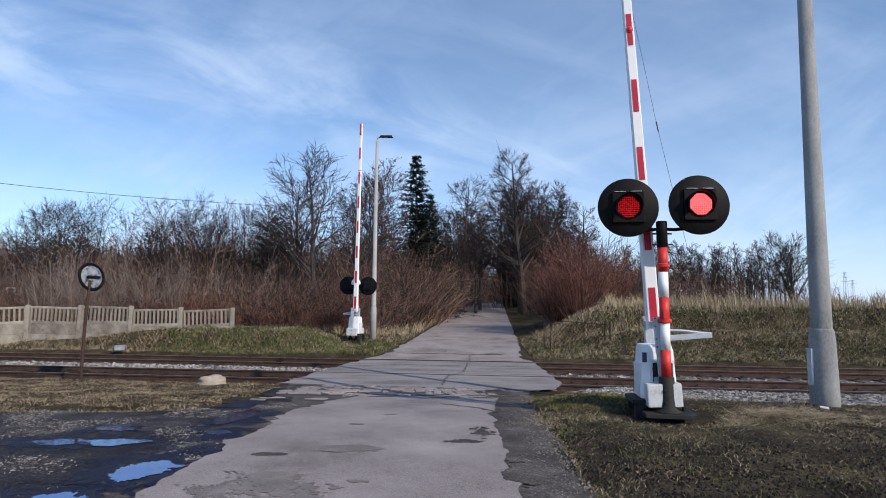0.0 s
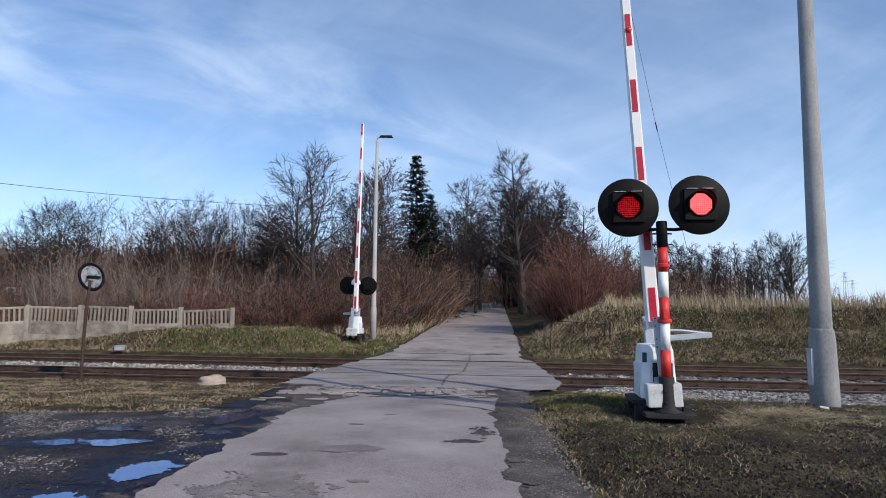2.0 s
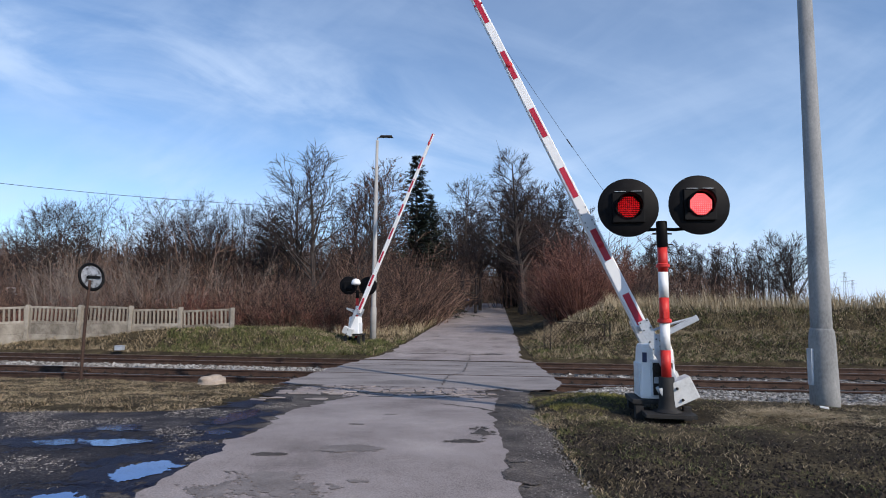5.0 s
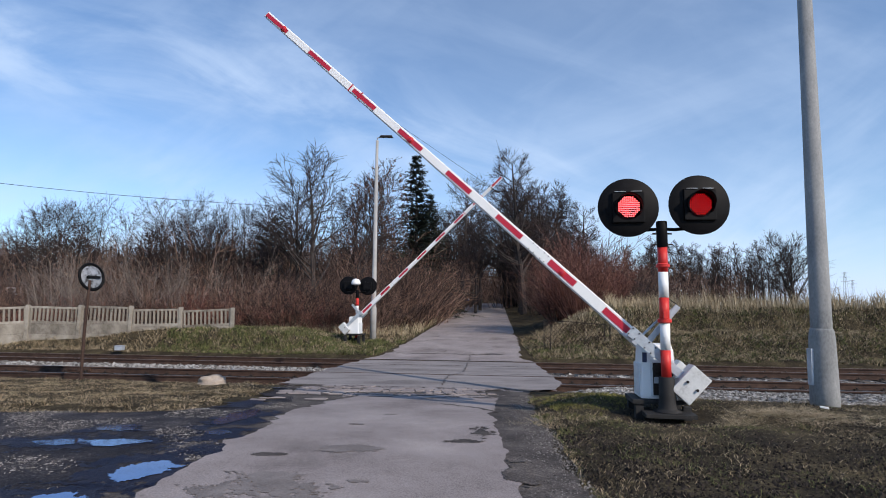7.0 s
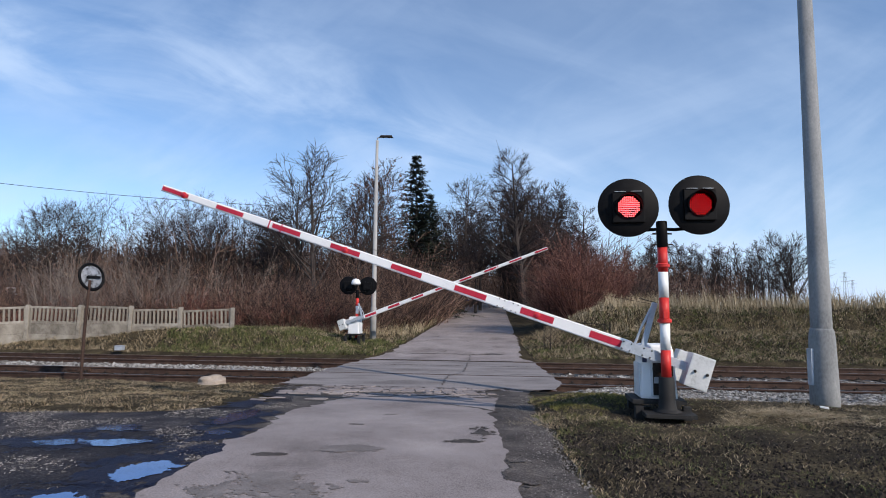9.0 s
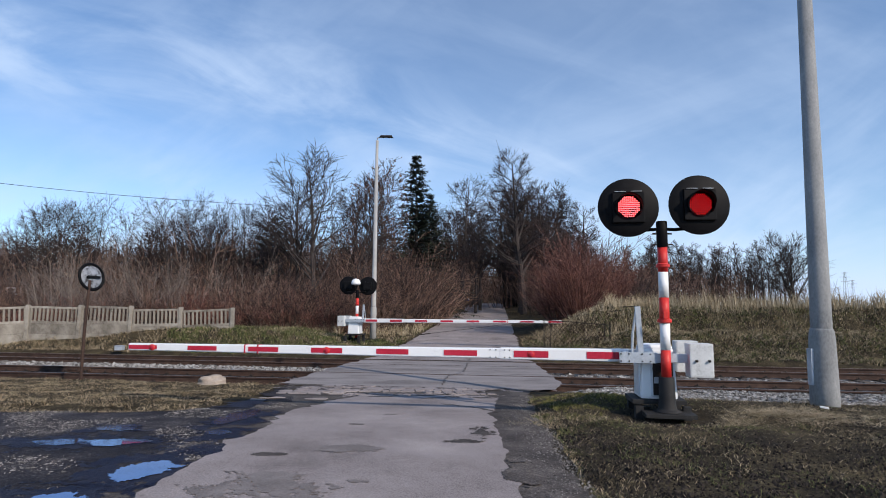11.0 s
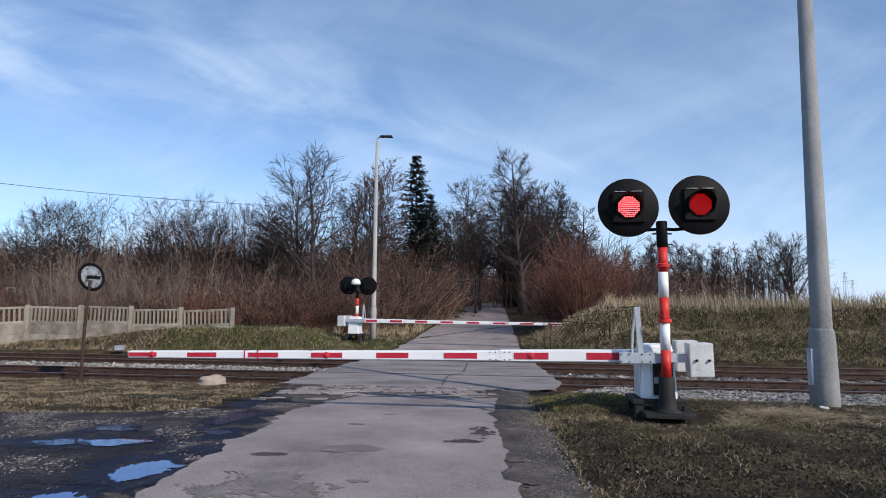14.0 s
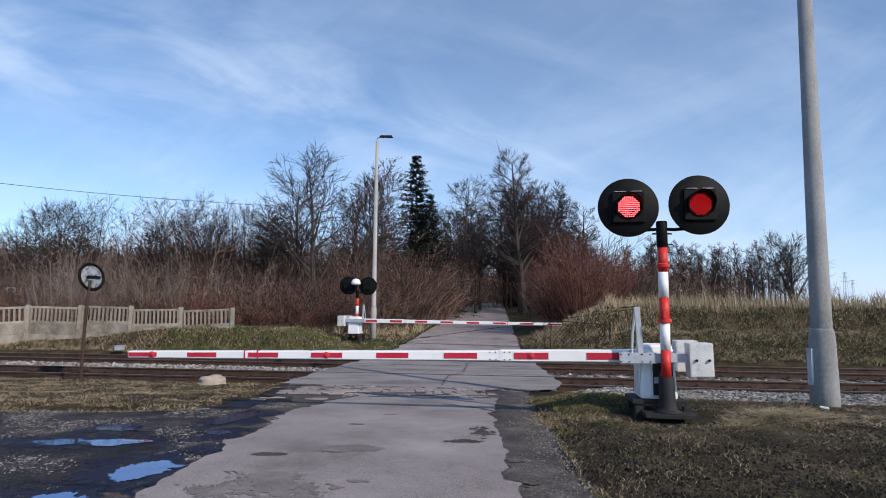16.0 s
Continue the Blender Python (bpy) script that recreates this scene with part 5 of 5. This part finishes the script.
def plant_trees():
    rnd = random.Random(11)
    # beside the road beyond the far barrier
    ash = stand(bare_tree("ash_tree", 10.4, 0.19, 20, 5.0, 1, 0.2, 4, 0.05, twig_r=0.013, label="tall bare tree with spreading fine twigs above the thicket", angle=46), -7.7, 34)
    stand(bare_tree("leafy_tree", 9.6, 0.12, 13, 4.0, 2, 0.3, 5, 0.08, 3, label="bare tree with a few withered brown leaves", forks=2, angle=40), -5.6, 34)
    stand(bare_tree("slim_tree", 9.8, 0.12, 13, 3.2, 3, 0.3, 6, 0.12, label="slender bare tree beside the spruce", forks=2, angle=34), -3.9, 38)
    again(ash, -9.6, 37, 0.92, 120)
    again(ash, -6.3, 39, 0.86, 260)
    spruce = stand(conifer("spruce", 12.6, 4.9, 4, M_NEEDLE, "dark green spruce above the brown bushes", 46), -1.95, 42)
    again(spruce, -1.15, 45, 0.80, 80)
    again(spruce, -2.6, 55, 0.8, 170)
    pine = stand(conifer("pine", 8.3, 2.3, 5, M_PINE, "bushy green pine behind the thicket", 15, True, 0.32), -14.0, 47)
    again(pine, -22.5, 60, 0.72, 50)
    again(pine, -33.0, 62, 0.65, 90)
    again(pine, -13.0, 66, 0.7, 140)
    for k in range(7):
        again(pine, -60 + 5.5 * k + rnd.uniform(-2, 2), 78 + rnd.uniform(-6, 6), rnd.uniform(0.6, 0.8), rnd.uniform(0, 360))
    # the avenue
    alder = stand(bare_tree("alder", 15.2, 0.24, 22, 4.4, 6, 0.28, 8, 0.06, label="tall bare tree beside the lane", twig_r=0.013, angle=50), 1.9, 55)
    oak = stand(bare_tree("oak", 13.6, 0.30, 28, 4.6, 7, 0.24, 8, 0.05, label="broad dark bare oak beside the lane", twig_r=0.013, angle=54), 6.55, 46)
    again(oak, 9.6, 52, 0.84, 140)
    again(oak, 8.4, 61, 0.95, 40)
    for x, y, s, a in ((3.7, 56, 0.80, 30), (4.3, 80, 0.9, 130), (-0.6, 66, 0.8, 200), (5.0, 84, 0.85, 70), (11.4, 76, 0.85, 300), (12.6, 88, 0.9, 20), (-1.2, 58, 0.75, 250), (2.9, 50, 0.62, 15), (3.2, 64, 0.85, 210), (2.4, 70, 0.9, 75), (4.5, 73, 0.9, 160), (10.4, 66, 0.8, 190), (13.2, 58, 0.6, 100)):
        again(alder, x, y, s, a)
    far_tree = stand(bare_tree("woodland_tree", 12.6, 0.24, 12, 4.6, 17, 0.3, 3, 0.07, label="bare tree deep in the woods", twig_r=0.02, angle=44), 16.0, 110)
    for k in range(28):
        y = rnd.uniform(92, 130)
        again(far_tree, road_x(y) + (rnd.choice((-1, 1)) * rnd.uniform(3.0, 14) if k % 5 else rnd.uniform(-2, 2)), y if k % 5 else 150 + k, rnd.uniform(0.7, 1.05), rnd.uniform(0, 360))
    for x, y, s in ((-1.5, 78, 0.7), (0.5, 88, 0.75), (3.0, 98, 0.7), (12.5, 96, 0.75), (15.5, 84, 0.7), (17, 104, 0.8), (5.5, 112, 0.75), (14.0, 118, 0.8), (-5, 92, 0.75), (9.5, 168, 0.8), (13, 172, 0.85), (16, 168, 0.8), (19, 172, 0.8), (6, 165, 0.85)):
        again(spruce, x, y, s, rnd.uniform(0, 360))
    for x, y, s in ((7.8, 54, 0.92), (9.0, 48, 0.80), (10.8, 57, 0.85), (12.0, 64, 0.85), (14.2, 70, 0.75), (11.5, 46, 0.62), (13.5, 50, 0.5), (8.0, 57, 0.92), (7.3, 66, 1.0), (9.9, 62, 0.9), (6.9, 50, 0.8)):
        again(oak, x, y, s, rnd.uniform(0, 360))
    for k in range(20):
        y = rnd.uniform(92, 138)
        again(far_tree, road_x(y) + rnd.choice((-1, 1)) * rnd.uniform(2.6, 6.5), y, rnd.uniform(0.75, 1.05), rnd.uniform(0, 360))
    for k in range(9):
        y = rnd.uniform(96, 140)
        again(spruce, road_x(y) + (-1) ** k * rnd.uniform(3.2, 7.0), y, rnd.uniform(0.55, 0.75), rnd.uniform(0, 360))
    # small trees over the thicket beyond the fence
    young = stand(bare_tree("young_tree", 8.3, 0.08, 13, 3.4, 8, 0.35, 4, 0.05, label="young bare tree with upright fine twigs", forks=3, twig_r=0.008, angle=38), -26.5, 42)
    for x, y, s, a in ((-28.5, 43, 1.05, 60), (-24.0, 44, 0.95, 200), (-30.5, 43, 1.0, 130), (-19.6, 42, 1.06, 20), (-18.4, 43, 1.0, 290), (-17.0, 42, 0.98, 330), (-15.9, 44, 1.02, 80), (-22.5, 46, 0.9, 100),
                       (-33.5, 45, 0.8, 10), (-13.0, 42, 0.85, 170), (-11.2, 40, 0.95, 45)):
        again(young, x, y, s, a)
    # trees on the horizon to the other side
    stand(bare_tree("field_tree", 6.4, 0.13, 13, 3.4, 9, 0.10, 6, 0.08, label="lone bare tree on the dry grass rise", forks=3, twig_r=0.010, angle=46), 31.2, 50)
    grove = stand(bare_tree("grove_tree", 10.6, 0.13, 12, 2.3, 10, 0.25, 3, 0.09, label="slim bare tree in a distant grove", twig_r=0.013, angle=34), 40, 92)
    for k in range(90):
        x = rnd.uniform(30, 53)
        again(grove, x, 88 + rnd.uniform(-5, 8), rnd.uniform(0.72, 1.0) * (1.0 - 0.25 * sstep(46, 54, x)), rnd.uniform(0, 360))
    for k in range(9):
        again(grove, 54 + rnd.uniform(0, 6), 95, rnd.uniform(0.35, 0.6), rnd.uniform(0, 360))


plant_trees()


def plant_thickets():
    rnd = random.Random(21)
    red = stand(shrub(1.9, 2.6, 64, 35, M_REDBRUSH, "low reddish bramble thicket", 0.9, 11, 0.008, 0.45, 0.32), -10.0, 25.0)
    for k in range(34):
        again(red, rnd.uniform(-19, -3.0), rnd.uniform(24.4, 27.0) + 0.8, rnd.uniform(0.5, 1.1), rnd.uniform(0, 360))
    kinds = [shrub(3.6, 2.2, 54, 31, M_BRUSH, "dense brown leafless shrub in the thicket", 0.5, 11, 0.009, 0.45, 0.26),
             shrub(3.0, 2.6, 54, 32, M_BRUSH, "tangled grey-brown leafless shrub", 0.75, 12, 0.009, 0.45, 0.30),
             shrub(4.4, 1.6, 16, 34, M_PALE, "tall pale-stemmed sapling clump", 0.35, 10, 0.012),
             shrub(2.2, 2.4, 60, 33, M_BRUSH, "low tangled brown bramble", 0.9, 12, 0.008, 0.45, 0.34)]
    stand(kinds[0], -9.5, 27.0), stand(kinds[1], -7.0, 27.5), stand(kinds[3], -5.5, 26.3), stand(kinds[2], -17.0, 25.6)
    for x, y, s in ((-14.0, 26, 0.95), (-16.6, 26.5, 1.0), (-12.6, 25.4, 0.9), (-12.9, 25.8, 0.85), (-18.6, 27, 0.9), (-15.2, 25.6, 0.8), (-11.5, 25.4, 0.75)):
        again(kinds[2], x, y, s, x * 40)
    spots = []
    for k in range(105):
        y = rnd.uniform(25.2, 41)
        x = rnd.uniform(-0.80 * y - 3, -0.085 * y - 1.6)
        spots.append((x, y))
    for x, y in spots:
        i = 3 if y < 26.5 else rnd.choice((0, 1, 1, 1, 2))
        again(kinds[i], x, y, rnd.uniform(0.55, 1.25), rnd.uniform(0, 360))
    # tall brown bushes in front of the spruce and along the lane
    for x, y, s in ((-3.4, 31, 1.25), (-2.4, 32.5, 1.35), (-1.6, 34, 1.3), (-4.4, 31.5, 1.1), (-2.9, 35, 1.4), (-0.9, 36.5, 1.25), (-1.2, 40, 1.3), (-0.2, 41, 1.2), (0.4, 46, 1.3), (0.0, 52, 1.4), (-3.6, 29.5, 0.95), (-5.0, 30, 1.0), (-2.7, 33, 1.7), (-1.7, 35, 1.65), (-3.7, 34, 1.5), (-2.2, 37, 1.75)):
        again(kinds[0], x, y, s, rnd.uniform(0, 360))
    osier = stand(shrub(4.3, 3.4, 190, 41, M_REDBRUSH, "big dome of reddish bare osier stems", 0.85, 13, 0.008, 0.2, 0.12), 6.5, 27.0)
    again(osier, 7.9, 28.2, 0.78, 100)
    again(osier, 5.9, 28.8, 0.72, 220)
    again(osier, 7.2, 29.5, 0.92, 300)
    for x, y, s in ((7.2, 36, 1.1), (7.0, 40, 1.0), (8.2, 38, 1.1), (9.8, 42, 1.2), (12.2, 36, 0.9), (14.0, 40, 1.0), (11.0, 33, 0.8), (8.6, 50, 1.3), (7.6, 46, 1.0), (16.5, 44, 0.9), (19, 46, 0.9), (22, 60, 1.2)):
        again(kinds[0], x, y, s, rnd.uniform(0, 360))


plant_thickets()


def far_thicket():
    """The undergrowth of the far woods, past counting, as one mesh."""
    rnd = random.Random(77)
    molds = []
    for k in range(3):
        g = Rods()
        for _ in range(26):
            a, q = rnd.uniform(0, 6.283), math.sqrt(rnd.random())
            p = (math.cos(a) * 1.1 * q, math.sin(a) * 1.1 * q, -0.2)
            ln = rnd.uniform(2.2, 3.8)
            pts, _ = bend(p, (math.cos(a) * 0.5 * q, math.sin(a) * 0.5 * q, 1.0), ln, 4, rnd, 0.15, 0.0)
            g.rod(pts, 0.017, 0.007, 3)
            for _ in range(7):
                w, d = at_frac(pts, rnd.uniform(0.2, 0.98))
                tp, _ = bend(w, side_way(d, radians(rnd.uniform(18, 70)), rnd), ln * rnd.uniform(0.15, 0.36), 1, rnd, 0.2, 0.03)
                g.rod(tp, 0.011, 0.006, 3)
        molds.append((np.array(g.verts), np.array(g.faces)))
    spots = []
    for _ in range(130):
        spots.append((rnd.uniform(-60, -4), rnd.uniform(42, 60), rnd.uniform(1.4, 2.05)))
    for _ in range(55):
        y = rnd.uniform(50, 125)
        s = rnd.choice((-1, 1))
        spots.append((road_x(y) + s * rnd.uniform(2.9 if s > 0 or y > 90 else 5.2, 24), y, rnd.uniform(1.0, 1.7)))
    for _ in range(60):
        y = rnd.uniform(60, 130)
        s = rnd.choice((-1, 1))
        spots.append((road_x(y) + s * ((2.9 if s > 0 or y > 90 else 5.0) + rnd.random() ** 1.5 * 12), y, rnd.uniform(1.9, 2.7)))
    for _ in range(34):
        spots.append((rnd.uniform(22, 54), rnd.uniform(80, 96), rnd.uniform(1.0, 1.7)))
    for _ in range(26):
        spots.append((road_x(165) + rnd.uniform(-14, 14), rnd.uniform(145, 175), rnd.uniform(2.2, 3.2)))
    verts, faces, n = [], [], 0
    for i, (x, y, s) in enumerate(spots):
        v, f = molds[i % 3]
        a = rnd.uniform(0, 6.283)
        c, d = math.cos(a) * s, math.sin(a) * s
        verts.append(np.stack((v[:, 0] * c - v[:, 1] * d + x, v[:, 0] * d + v[:, 1] * c + y, v[:, 2] * s + ground_z(x, y)), 1))
        faces.append(f + n)
        n += len(v)
    ob = new("far_thicket", raw_mesh("far_thicket", np.concatenate(verts).tolist(), np.concatenate(faces).tolist(), M_BRUSH))
    tagged(ob, "brown leafless undergrowth of the distant woods", "thicket", kind="stuff")


far_thicket()


def far_woods():
    """The close stand of thin trees behind the thicket, past counting, as one mesh."""
    rnd = random.Random(78)
    molds = []
    for k in range(3):
        g = Rods()
        for _ in range(5):
            a = rnd.uniform(0, 6.283)
            p = (math.cos(a) * 1.3 * rnd.random(), math.sin(a) * 1.3 * rnd.random(), -0.2)
            ln = rnd.uniform(4.6, 6.0)
            pts, _ = bend(p, (rnd.uniform(-0.12, 0.12), rnd.uniform(-0.12, 0.12), 1.0), ln, 5, rnd, 0.06, 0.0)
            g.rod(pts, 0.035, 0.012, 3)
            for _ in range(13):
                w, d = at_frac(pts, rnd.uniform(0.12, 0.98))
                bl = ln * rnd.uniform(0.12, 0.30)
                bp, _ = bend(w, side_way(d, radians(rnd.uniform(30, 75)), rnd), bl, 2, rnd, 0.15, 0.06)
                g.rod(bp, 0.014, 0.008, 3)
                for _ in range(3):
                    q, e = at_frac(bp, rnd.uniform(0.2, 0.98))
                    tp, _ = bend(q, side_way(e, radians(rnd.uniform(25, 65)), rnd), bl * rnd.uniform(0.3, 0.7), 1, rnd, 0.1, 0.04)
                    g.rod(tp, 0.012, 0.007, 3)
        molds.append((np.array(g.verts), np.array(g.faces)))
    spots = []
    for _ in range(220):
        y = rnd.uniform(50, 66)
        spots.append((rnd.uniform(-0.86 * y, -0.05 * y - 0.5), y, rnd.uniform(0.78, 1.12)))
    for _ in range(70):
        y = rnd.uniform(62, 84)
        spots.append((road_x(y) + rnd.uniform(3.5, 13), y, rnd.uniform(0.9, 1.3)))
    for _ in range(60):
        spots.append((rnd.uniform(24, 50), rnd.uniform(92, 104), rnd.uniform(0.9, 1.2)))
    verts, faces, n = [], [], 0
    for i, (x, y, s) in enumerate(spots):
        v, f = molds[i % 3]
        a = rnd.uniform(0, 6.283)
        c, d = math.cos(a) * s, math.sin(a) * s
        verts.append(np.stack((v[:, 0] * c - v[:, 1] * d + x, v[:, 0] * d + v[:, 1] * c + y, v[:, 2] * s + ground_z(x, y)), 1))
        faces.append(f + n)
        n += len(v)
    ob = new("far_woods", raw_mesh("far_woods", np.concatenate(verts).tolist(), np.concatenate(faces).tolist(), M_FARWOOD))
    tagged(ob, "dark close stand of thin leafless trees", "woods", kind="stuff")


far_woods()


# ---- grasses ----
def grass(name, spots, count, height, width, seed, material, label, flop=0.7):
    """Single blades scattered where spots(rnd) puts them."""
    rnd = random.Random(seed)
    verts, faces = [], []
    for _ in range(count):
        s = spots(rnd)
        if s is None:
            continue
        x, y = s
        if noise.noise(Vector((x * 2.7, y * 2.7, seed + 3))) + 0.6 * noise.noise(Vector((x * 7.5, y * 7.5, seed))) < rnd.uniform(-0.45, 0.25):
            continue
        z = ground_z(x, y) - 0.015
        clump = 0.55 + 0.9 * max(0.0, 0.5 + noise.noise(Vector((x * 1.3, y * 1.3, seed))))
        h = height * rnd.uniform(0.4, 1.2) * clump
        a = rnd.uniform(0, 6.283)
        lean = flop * rnd.uniform(0.2, 1.0) * h
        w = width * rnd.uniform(0.6, 1.2)
        b2 = rnd.uniform(0, 6.283)
        cx, cy = math.cos(b2) * w, math.sin(b2) * w
        tx, ty = math.cos(a) * lean, math.sin(a) * lean
        b = len(verts)
        verts += [(x - cx, y - cy, z), (x + cx, y + cy, z), (x + tx * 0.4 + cx * 0.7, y + ty * 0.4 + cy * 0.7, z + h * 0.55), (x + tx * 0.4 - cx * 0.7, y + ty * 0.4 - cy * 0.7, z + h * 0.55), (x + tx, y + ty, z + h * 0.9)]
        faces += [(b, b + 1, b + 2, b + 3), (b + 3, b + 2, b + 4)]
    return tagged(new(name, raw_mesh(name, verts, faces, material)), label, "grass", kind="stuff")


def verge_right(rnd):
    y = 2.2 + 9.6 * rnd.random() ** 1.2
    edge = lerp_profile([(0, 0.95), (5, 1.1), (8, 1.3), (11, 1.7), (13, 2.3)], y) + 0.35 * noise.noise(Vector((y * 1.5, 3, 0)))
    x = edge + (10.5 - edge) * rnd.random() ** 1.3
    return None if x > y * 0.95 + 1.0 or y + SKEW * x > (9.35 if x > 2.9 else 10.6) + 0.35 * noise.noise(Vector((x * 2, y, 5))) or near_base(x, y) else (x, y)


def verge_left(rnd):
    y = rnd.uniform(6.4, 13.4)
    v_edge = -3.4 + 0.4 * noise.noise(Vector((y, 1, 0)))
    x = rnd.uniform(-13.5, v_edge)
    v = y + SKEW * x
    left = lerp_profile(MUD_LEFT, v) - 0.15 + 0.3 * noise.noise(Vector((x * 1.5, y * 1.5, 0)))
    return (x, y) if x < left and v < 12.25 else None


def near_base(x, y):
    return (x - 2.8) ** 2 / 0.55 + (y - 7.25) ** 2 / 0.35 < 1


def bank(lo, hi, v0, v1):
    def pick(rnd):
        v, x = rnd.uniform(v0, v1), rnd.uniform(lo, hi)
        y = v - SKEW * x
        if lerp_profile(DECK_LEFT, v) - 0.15 < x < lerp_profile(DECK_RIGHT, v) + 0.15:
            return None
        return x, y
    return pick


grass("grass", verge_right, 110000, 0.04, 0.0035, 1, M_BLADE, "matted winter grass of the near verge", 1.8)
grass("grass", lambda r: (lambda s: s if s and noise.noise(Vector((s[0] * 0.8, s[1] * 0.8, 9))) > -0.12 else None)(verge_right(r)), 95000, 0.038, 0.0035, 2, M_GREEN, "green tufts among the winter grass", 1.2)
grass("grass", lambda r: (lambda s: s if not near_base(*s) and s[0] > 1.55 else None)((r.gauss(2.0, 0.5), r.gauss(8.5, 0.75))), 20000, 0.05, 0.004, 21, M_MOSS, "yellow-green mossy grass at the verge edge", 1.0)
grass("straw", lambda r: (lambda s: s if not near_base(*s) else None)((r.gauss(3.9, 1.2), r.gauss(7.1, 0.26))), 15000, 0.05, 0.0036, 3, M_STRAW, "flattened dry straw by the barrier", 5.5)
grass("grass", verge_left, 110000, 0.05, 0.005, 4, M_BLADE, "pale matted grass strip beside the track", 2.0)
grass("straw", verge_left, 50000, 0.042, 0.005, 5, M_STRAW, "dry straw in the grass strip", 2.4)
grass("grass", bank(3.2, 32, 20.2, 26.5), 110000, 0.13, 0.012, 6, M_BLADE, "rough winter grass on the cutting bank", 1.5)
grass("grass", bank(3.2, 26, 20.2, 24.5), 50000, 0.11, 0.012, 16, M_GREEN, "olive grass on the cutting bank", 1.4)
grass("grass", bank(-24, -1.2, 20.2, 26.5), 70000, 0.13, 0.012, 7, M_BLADE, "rough grass on the bank beyond the tracks", 1.5)
grass("grass", bank(-11, -1.0, 20.2, 24.0), 50000, 0.13, 0.011, 8, M_GREEN, "fresh green grass on the bank", 1.2)
grass("dry_reeds", bank(7.0, 40, 24.1, 27.5), 30000, 0.66, 0.009, 9, M_STRAW, "tall pale dry grass along the top of the bank", 0.45)
grass("dry_reeds", bank(-4.5, 1.0, 25.5, 44), 7000, 0.45, 0.010, 10, M_STRAW, "dry tawny grass beside the lane", 0.6)
grass("grass", bank(-2.2, 3.0, 24, 55), 12000, 0.10, 0.012, 12, M_GREEN, "green roadside grass along the lane", 0.6)
grass("dry_reeds", bank(-15, -4.5, 24.3, 27), 6000, 0.42, 0.011, 13, M_STRAW, "dry grass in front of the thicket", 0.7)
grass("dry_reeds", bank(4.2, 9.0, 22.5, 27), 4500, 0.3, 0.010, 14, M_STRAW, "tawny grass below the osier", 0.8)
grass("straw", bank(4, 32, 20.3, 24.5), 45000, 0.12, 0.010, 17, M_STRAW, "dry straw on the cutting bank", 1.7)
grass("straw", bank(5, 32, 22.5, 23.2), 16000, 0.12, 0.010, 23, M_STRAW, "pale flattened grass along the terrace of the bank", 2.6)
grass("straw", bank(-24, -3, 20.3, 24.0), 20000, 0.12, 0.010, 18, M_STRAW, "dry straw on the bank beyond the tracks", 1.7)
grass("straw", verge_right, 16000, 0.035, 0.003, 19, M_STRAW, "pale dead blades in the near verge", 5.0)


# ---- what moves: the two booms and the lamps' diodes ----
def motions():
    near_rows = [(0, 87.06), (0.6, 87.06), (1.0, 87.86), (1.5, 87.61), (2, 86.86), (2.5, 84.82), (3, 82.4), (3.5, 78.89), (4, 74.81), (4.2, 72.93), (4.9, 65.94), (5.6, 58.72), (6.3, 50.84), (6.5, 48.44), (7, 42.23), (7.5, 36.34), (8, 30.37), (8.5, 24.32), (9, 18.47), (9.2, 16.24), (9.8, 10.3), (10.3, 5.52), (10.8, 1.4), (11.1, -0.76), (11.3, -1.46), (11.5, -0.56), (11.8, -1.06), (12.2, -0.96), (16, -0.96)]
    far_rows = [(0, 89.6), (0.6, 89.6), (1.0, 90.1), (1.5, 90.0), (2, 89.2), (2.5, 87.1), (3, 84.5), (3.5, 81.0), (4, 77.3), (4.2, 75.6),
                (4.9, 68.3), (5.6, 60.3), (6.3, 51.9), (7, 43.4), (7.5, 37.3), (8, 31.2), (8.5, 25.3), (9, 20.1), (9.2, 18.1),
                (9.8, 11.8), (10.3, 6.6), (10.8, 2.0), (11.1, -0.3), (11.3, -0.9), (11.5, 0.3), (11.8, -0.4), (12.2, -0.3), (16, -0.3)]
    walk(near_boom, [(t, pose(0, 0, PIVOT_Z, 0, -a, 0)) for t, a in near_rows])
    walk(far_boom, [(t, pose(0, 0, PIVOT_Z + 0.2, 0, -a, 0)) for t, a in far_rows])
    # each lamp's diodes push forward through its lens when lit, and sink behind it in between
    lit, sunk = pose(0, 0, 0.0715), pose(0, 0, 0.0575)
    for lamps in (near_lamps, far_lamps):
        for lamp, first in ((lamps[0], True), (lamps[1], False)):
            rows, state, k = [(0.0, lit if first else sunk)], first, 0
            changes = sorted([(0.44 + 1.638 * i, False) for i in range(10)] + [(1.35 + 1.625 * i, True) for i in range(10)])
            for t, right_on in changes:
                if t > 15.9:
                    break
                on = right_on if first else not right_on
                rows += [(t - 0.034, rows[-1][1]), (t, lit if on else sunk)]
            rows.append((16.0, rows[-1][1]))
            walk(lamp, rows)


motions()
